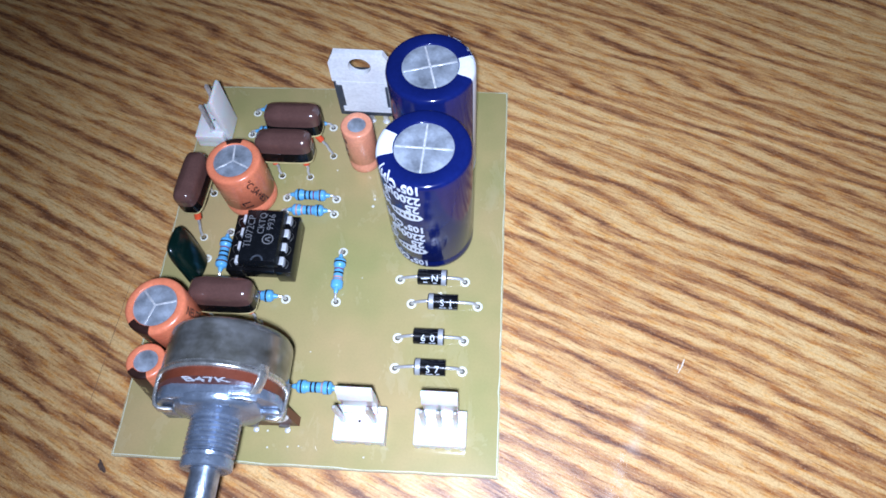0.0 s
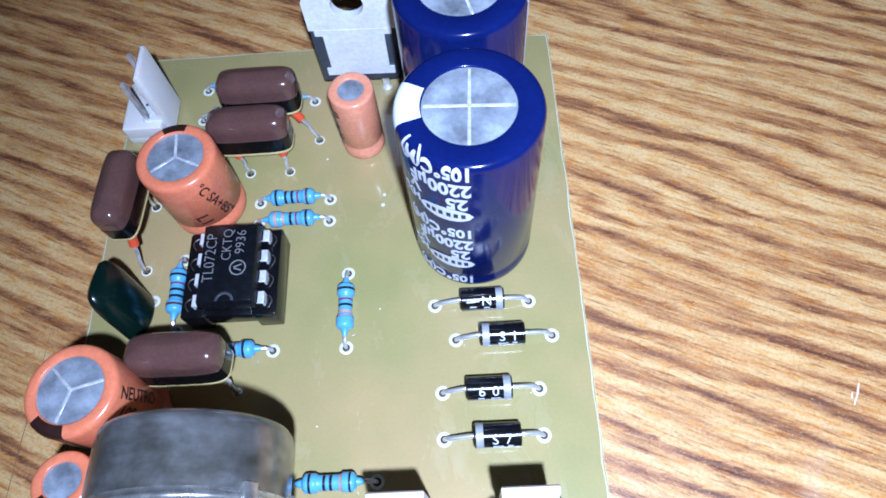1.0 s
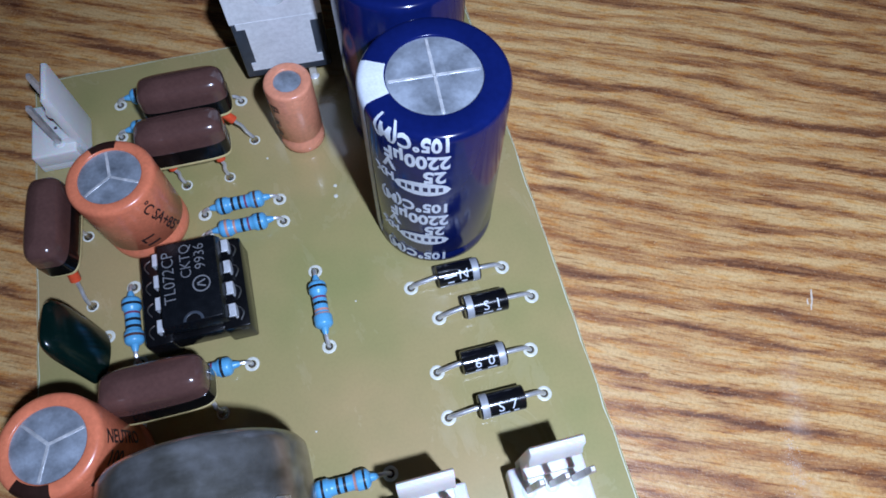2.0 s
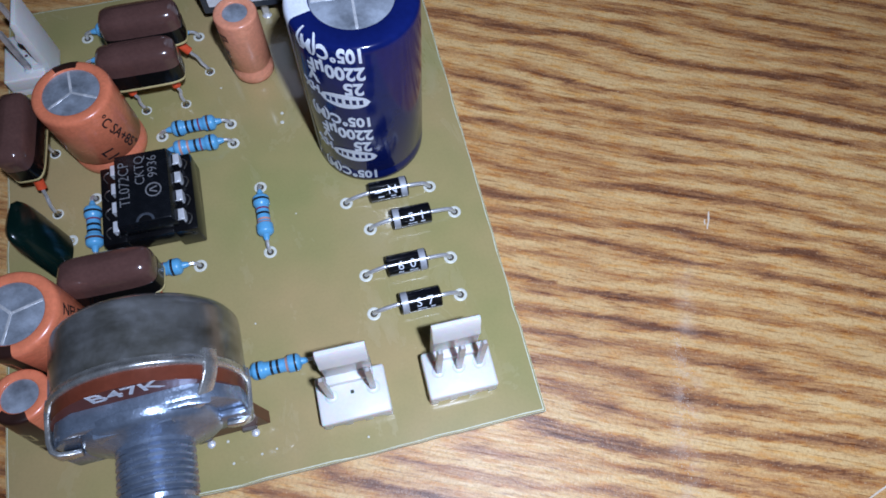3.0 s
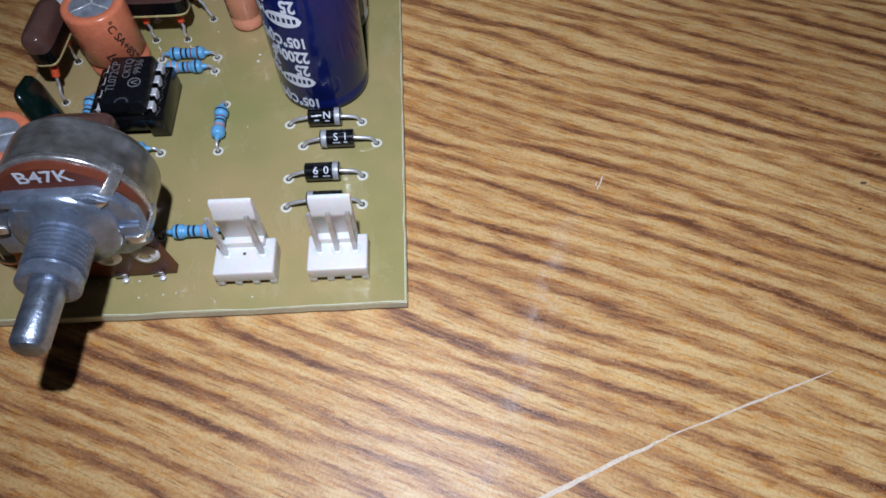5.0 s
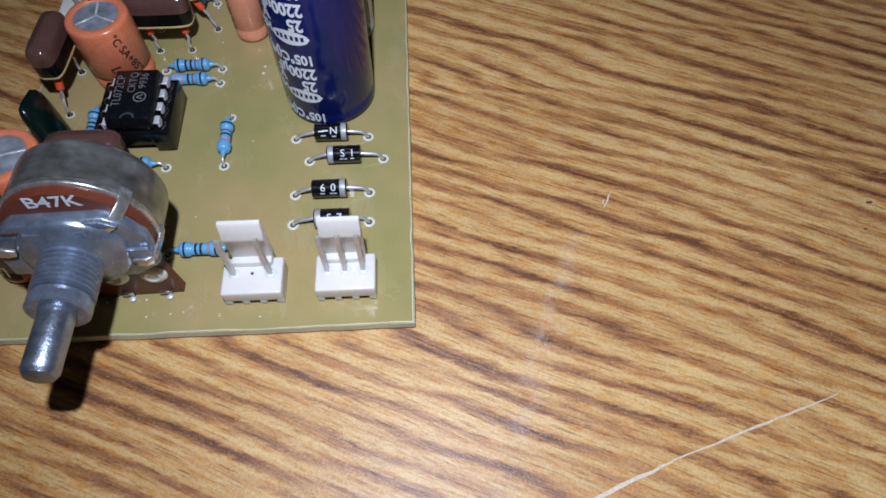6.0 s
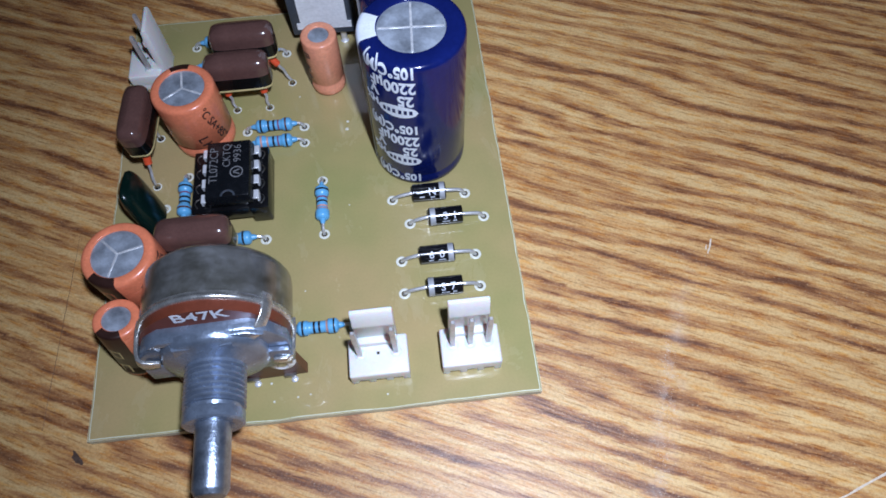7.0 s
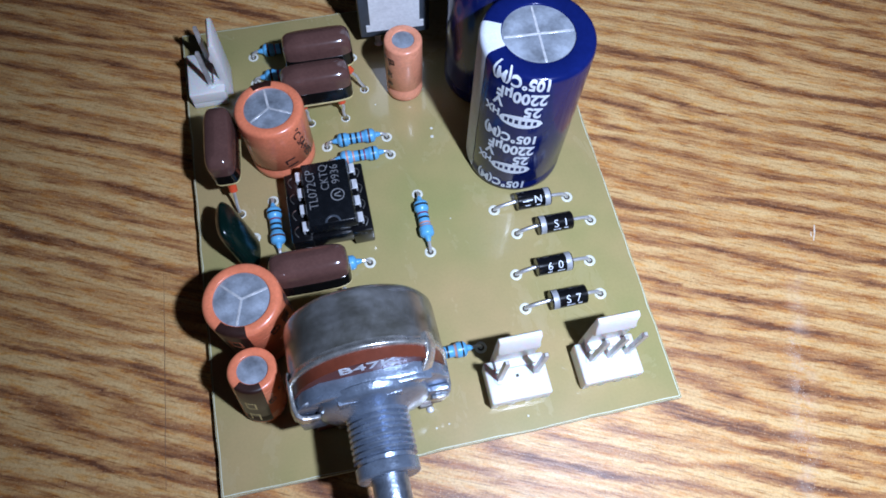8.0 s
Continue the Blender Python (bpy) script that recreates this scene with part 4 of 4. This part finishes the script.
# ---- regulator ----
def regulator():
    t = thing("voltage_regulator", (-28.1, 69.1, 0), "three-legged voltage regulator standing upright, bare metal tab", "regulator", "", (-2, 0, -2))
    t.scale = (1.16, 1, 1.09)
    zb = 3.0
    # moulded body behind and round the metal plate
    part("moulded_body", box((-5.1, -0.4, zb), (5.1, 3.2, zb + 9.4), 0.3, 2), M_REG, t)
    # plate with a round hole, built as a ring of quads round the hole and fans outwards
    bm = bmesh.new()
    hc, hr, n = (0.0, zb + 13.0), 1.85, 36
    top = [(-5.1, zb + 9.2), (5.1, zb + 9.2), (5.1, zb + 13.6), (4.0, zb + 15.9), (-4.0, zb + 15.9), (-5.1, zb + 13.6)]

    def hit_outline(a):
        """How far the plate's outline lies from the hole's middle, along a direction."""
        best = 1e9
        dx, dz = math.cos(a), math.sin(a)
        for (x0, z0_), (x1, z1_) in zip(top, top[1:] + top[:1]):
            ex, ez = x1 - x0, z1_ - z0_
            den = dx * ez - dz * ex
            if abs(den) < 1e-9:
                continue
            s = ((x0 - hc[0]) * ez - (z0_ - hc[1]) * ex) / den
            u = ((x0 - hc[0]) * dz - (z0_ - hc[1]) * dx) / den
            if s > 0 and -1e-6 <= u <= 1 + 1e-6:
                best = min(best, s)
        return best

    angles = sorted([2 * math.pi * i / n for i in range(n)] + [math.atan2(z - hc[1], x - hc[0]) % (2 * math.pi) for x, z in top])
    for y0, y1 in ((-0.62, 0.6),):
        inner, outer = [], []
        for y in (y0, y1):
            inner.append([bm.verts.new((hc[0] + hr * math.cos(a), y, hc[1] + hr * math.sin(a))) for a in angles])
            outer.append([bm.verts.new((hc[0] + hit_outline(a) * math.cos(a), y, hc[1] + hit_outline(a) * math.sin(a))) for a in angles])
        m = len(angles)
        for i in range(m):
            j = (i + 1) % m
            bm.faces.new((inner[0][i], inner[0][j], outer[0][j], outer[0][i]))
            bm.faces.new((inner[1][j], inner[1][i], outer[1][i], outer[1][j]))
            bm.faces.new((outer[0][i], outer[0][j], outer[1][j], outer[1][i]))
            bm.faces.new((inner[0][j], inner[0][i], inner[1][i], inner[1][j]))
    bmesh.ops.remove_doubles(bm, verts=bm.verts, dist=0.0005)
    bmesh.ops.recalc_face_normals(bm, faces=bm.faces)
    part("metal_tab", bm, M_TAB, t, "bare metal tab with a round screw hole", angle=30)
    low = [(4.5, zb + 9.25), (4.5, zb + 8.3), (3.6, zb + 8.3), (3.6, zb + 2.6), (4.2, zb + 2.6), (4.2, zb + 1.4), (-4.2, zb + 1.4), (-4.2, zb + 2.6), (-3.6, zb + 2.6), (-3.6, zb + 8.3), (-4.5, zb + 8.3), (-4.5, zb + 9.25)]
    bm = prism([(x, z) for x, z in low][::-1], 0, 0.25)
    moved(bm, Matrix.Translation((0, -0.4, 0)) @ Matrix.Rotation(radians(90), 4, "X"))
    part("metal_back", bm, M_TAB, t, "exposed metal back plate")
    for x in (-2.54, 0, 2.54):
        part("leg", box((x - 0.45, 0.9, -1.0), (x + 0.45, 1.4, zb + 0.2), 0.05, 1), M_LEAD, t)
        part("solder_joint", moved(lathe([(0.7, 0), (0.5, 0.2), (0.3, 0.6), (0.0, 0.7)], 14), Matrix.Translation((x, 1.15, 0))), M_CHIP_PIN, t)


regulator()


# ---- potentiometer ----
def potentiometer():
    PX, PZ, PR = -42.1, 13.8, 9.4
    t = thing("potentiometer", (PX, 7.6, 0), "rotary potentiometer with stained steel can, threaded bush, bare metal shaft", "potentiometer", "", (-5, 0, 1.5))
    fwd = Matrix.Translation((0, 0, PZ)) @ Matrix.Rotation(radians(90), 4, "X")   # local z runs towards the shaft
    part("can", moved(lathe([(0, -8.0), (PR - 1.4, -8.0), (PR - 0.5, -7.75), (PR - 0.1, -7.2), (PR, -6.5), (PR, -1.0)], 96), fwd), M_CAN, t, "stained grey steel can", angle=50)
    lip = [(PR - 0.02, -1.05)] + [(PR - 0.12 + 0.34 * math.cos(radians(k)), -0.28 + 0.34 * math.sin(radians(k))) for k in range(-70, 91, 16)] + [(PR - 0.7, 0.1)]
    part("rolled_lip", moved(lathe(lip, 96), fwd), M_CLAW, t, "bright rolled lip of the can", angle=60)
    # brown wafer: a disc that widens into a square tongue reaching down to the board
    out = [((PR - 0.25) * math.cos(radians(a)), (PR - 0.25) * math.sin(radians(a))) for a in range(-35, 216, 5)]
    out += [(-8.6, -PZ + 0.15), (8.8, -PZ + 0.15)]
    wafer = part("wafer", moved(prism(out, 0.0, 1.5, 0.1), fwd), M_PHENOLIC, t, "dark brown phenolic wafer with white lettering")
    txt = moved(letters("B47K", 2.65, 0.015, 1.12), fwd @ Matrix.Translation((0.2, 7.7, 1.53)))
    part("lettering", txt, M_WHITE_PRINT, wafer)
    # cast front plate with stepped outline
    plate = [(-9.2, -4.2), (-6.0, -6.4), (5.4, -6.4), (9.0, -4.2), (9.2, 1.6), (7.6, 4.4), (5.4, 5.9), (-5.4, 5.9), (-7.6, 4.4), (-9.2, 1.6)]
    plate_part = part("front_plate", moved(prism(plate, 1.52, 3.0, 0.3), fwd), M_ZINC, t, "cast zinc front plate")
    part("top_ledge", moved(prism([(-7.0, 4.7), (7.0, 4.7), (5.2, 5.8), (-5.2, 5.8)], 2.9, 3.5, 0.15), fwd), M_ZINC, plate_part)
    part("raised_block", moved(prism([(-4.0, 2.6), (3.6, 2.6), (3.4, 5.2), (-3.8, 5.2)], 2.9, 4.4, 0.25), fwd), M_ZINC, plate_part)
    for sx in (-1, 1):
        part("plate_ear", moved(box((sx * 7.6 - 1.5, -3.6, 3.0), (sx * 7.6 + 1.5, 0.2, 3.8), 0.3, 2), fwd), M_ZINC, plate_part)
    part("flange", moved(lathe([(6.7, 2.9), (6.6, 3.7), (6.2, 4.1), (5.4, 4.3), (4.2, 4.7), (3.5, 5.1)], 48), fwd), M_ZINC, plate_part)
    # threaded bush
    prof = [(3.7, 4.9)]
    z = 5.2
    while z < 9.6:
        prof += [(3.72, z), (3.72, z + 0.18), (3.25, z + 0.40), (3.25, z + 0.46), (3.72, z + 0.66)]
        z += 0.7
    prof += [(3.3, z), (3.2, z + 0.4), (3.66, z + 0.6), (3.66, z + 1.9), (3.4, z + 2.1), (2.6, z + 2.15), (2.0, z + 2.0)]
    part("threaded_bush", moved(lathe(prof, 48), fwd), M_ZINC, t, "threaded zinc bush", angle=25)
    part("shaft", moved(lathe([(2.1, z + 1.0), (2.1, 19.6), (2.0, 19.8), (1.7, 20.3), (1.5, 20.4), (0, 20.4)], 40), fwd), M_STEEL, t, "bare metal shaft", angle=30)
    # bent claws: flat straps cut from the can and folded over the plate
    for a, wide, reach, top in ((167, 1.8, 6.5, 4.1), (37, 1.5, 5.7, 3.35), (-14, 1.5, 6.9, 4.1)):
        path = [(PR + 0.05, -1.6), (PR + 0.12, -0.3), (PR - 0.1, 0.7), (PR - 0.6, 1.6), (PR - 1.2, 2.4), (PR - 1.9, 2.95), (reach, top)] if a == 37 else [(PR + 0.05, -1.6), (PR + 0.15, -0.2), (PR - 0.02, top - 1.4), (PR - 0.3, top - 0.45), (PR - 0.9, top - 0.05), (PR - 1.8, top), (reach, top - 0.1)]
        bm = bmesh.new()
        rows = []
        for k, (r, z) in enumerate(path):
            r0, z0 = path[max(k - 1, 0)]
            r1, z1 = path[min(k + 1, len(path) - 1)]
            d = math.hypot(r1 - r0, z1 - z0)
            nr, nz = (z1 - z0) / d * 0.24, -(r1 - r0) / d * 0.24
            w = wide / 2 * (1.0 if k < 5 else 0.62 if k == 6 else 0.9)
            rows.append([bm.verts.new((r + e * nr, f * w, z + e * nz)) for e, f in ((1, -1), (1, 1), (-1, 1), (-1, -1))])
        for p, q in zip(rows, rows[1:]):
            for k in range(4):
                bm.faces.new((p[k], p[(k + 1) % 4], q[(k + 1) % 4], q[k]))
        bm.faces.new(rows[0][::-1])
        bm.faces.new(rows[-1])
        bmesh.ops.recalc_face_normals(bm, faces=bm.faces)
        bmesh.ops.bevel(bm, geom=list(bm.edges), offset=0.1, segments=2, affect="EDGES", profile=0.5)
        part("claw", moved(bm, fwd @ Matrix.Rotation(radians(a), 4, "Z")), M_CLAW, t, "flat steel claw folded over the plate", angle=60)
    # riveted solder lugs on the tongue
    for x in (-5.1, 0.9, 6.2):
        part("rivet", moved(lathe([(0, 1.6), (0.62, 1.62), (0.72, 2.0), (1.0, 2.15), (1.6, 1.95), (1.9, 1.6), (1.9, 1.45)], 24), fwd @ Matrix.Translation((x, -8.6, 0))), M_TAB, wafer, "bright rivet")
        part("eyelet_hole", moved(lathe([(0.6, 2.02), (0.35, 2.04), (0, 2.04)], 16), fwd @ Matrix.Translation((x, -8.6, 0))), M_LEAD, wafer)
        part("terminal", moved(box((x - 0.7, -13.35, 1.4), (x + 1.1, -12.75, 2.0), 0.12, 1), fwd), M_PIN, t, "flat tinned solder tab")
        part("solder_joint", moved(lathe([(0.5, 0), (0.4, 0.12), (0.2, 0.22), (0, 0.25)], 12), Matrix.Translation((x + 0.7, -2.2, 0.16))), M_CHIP_PIN, t)


potentiometer()
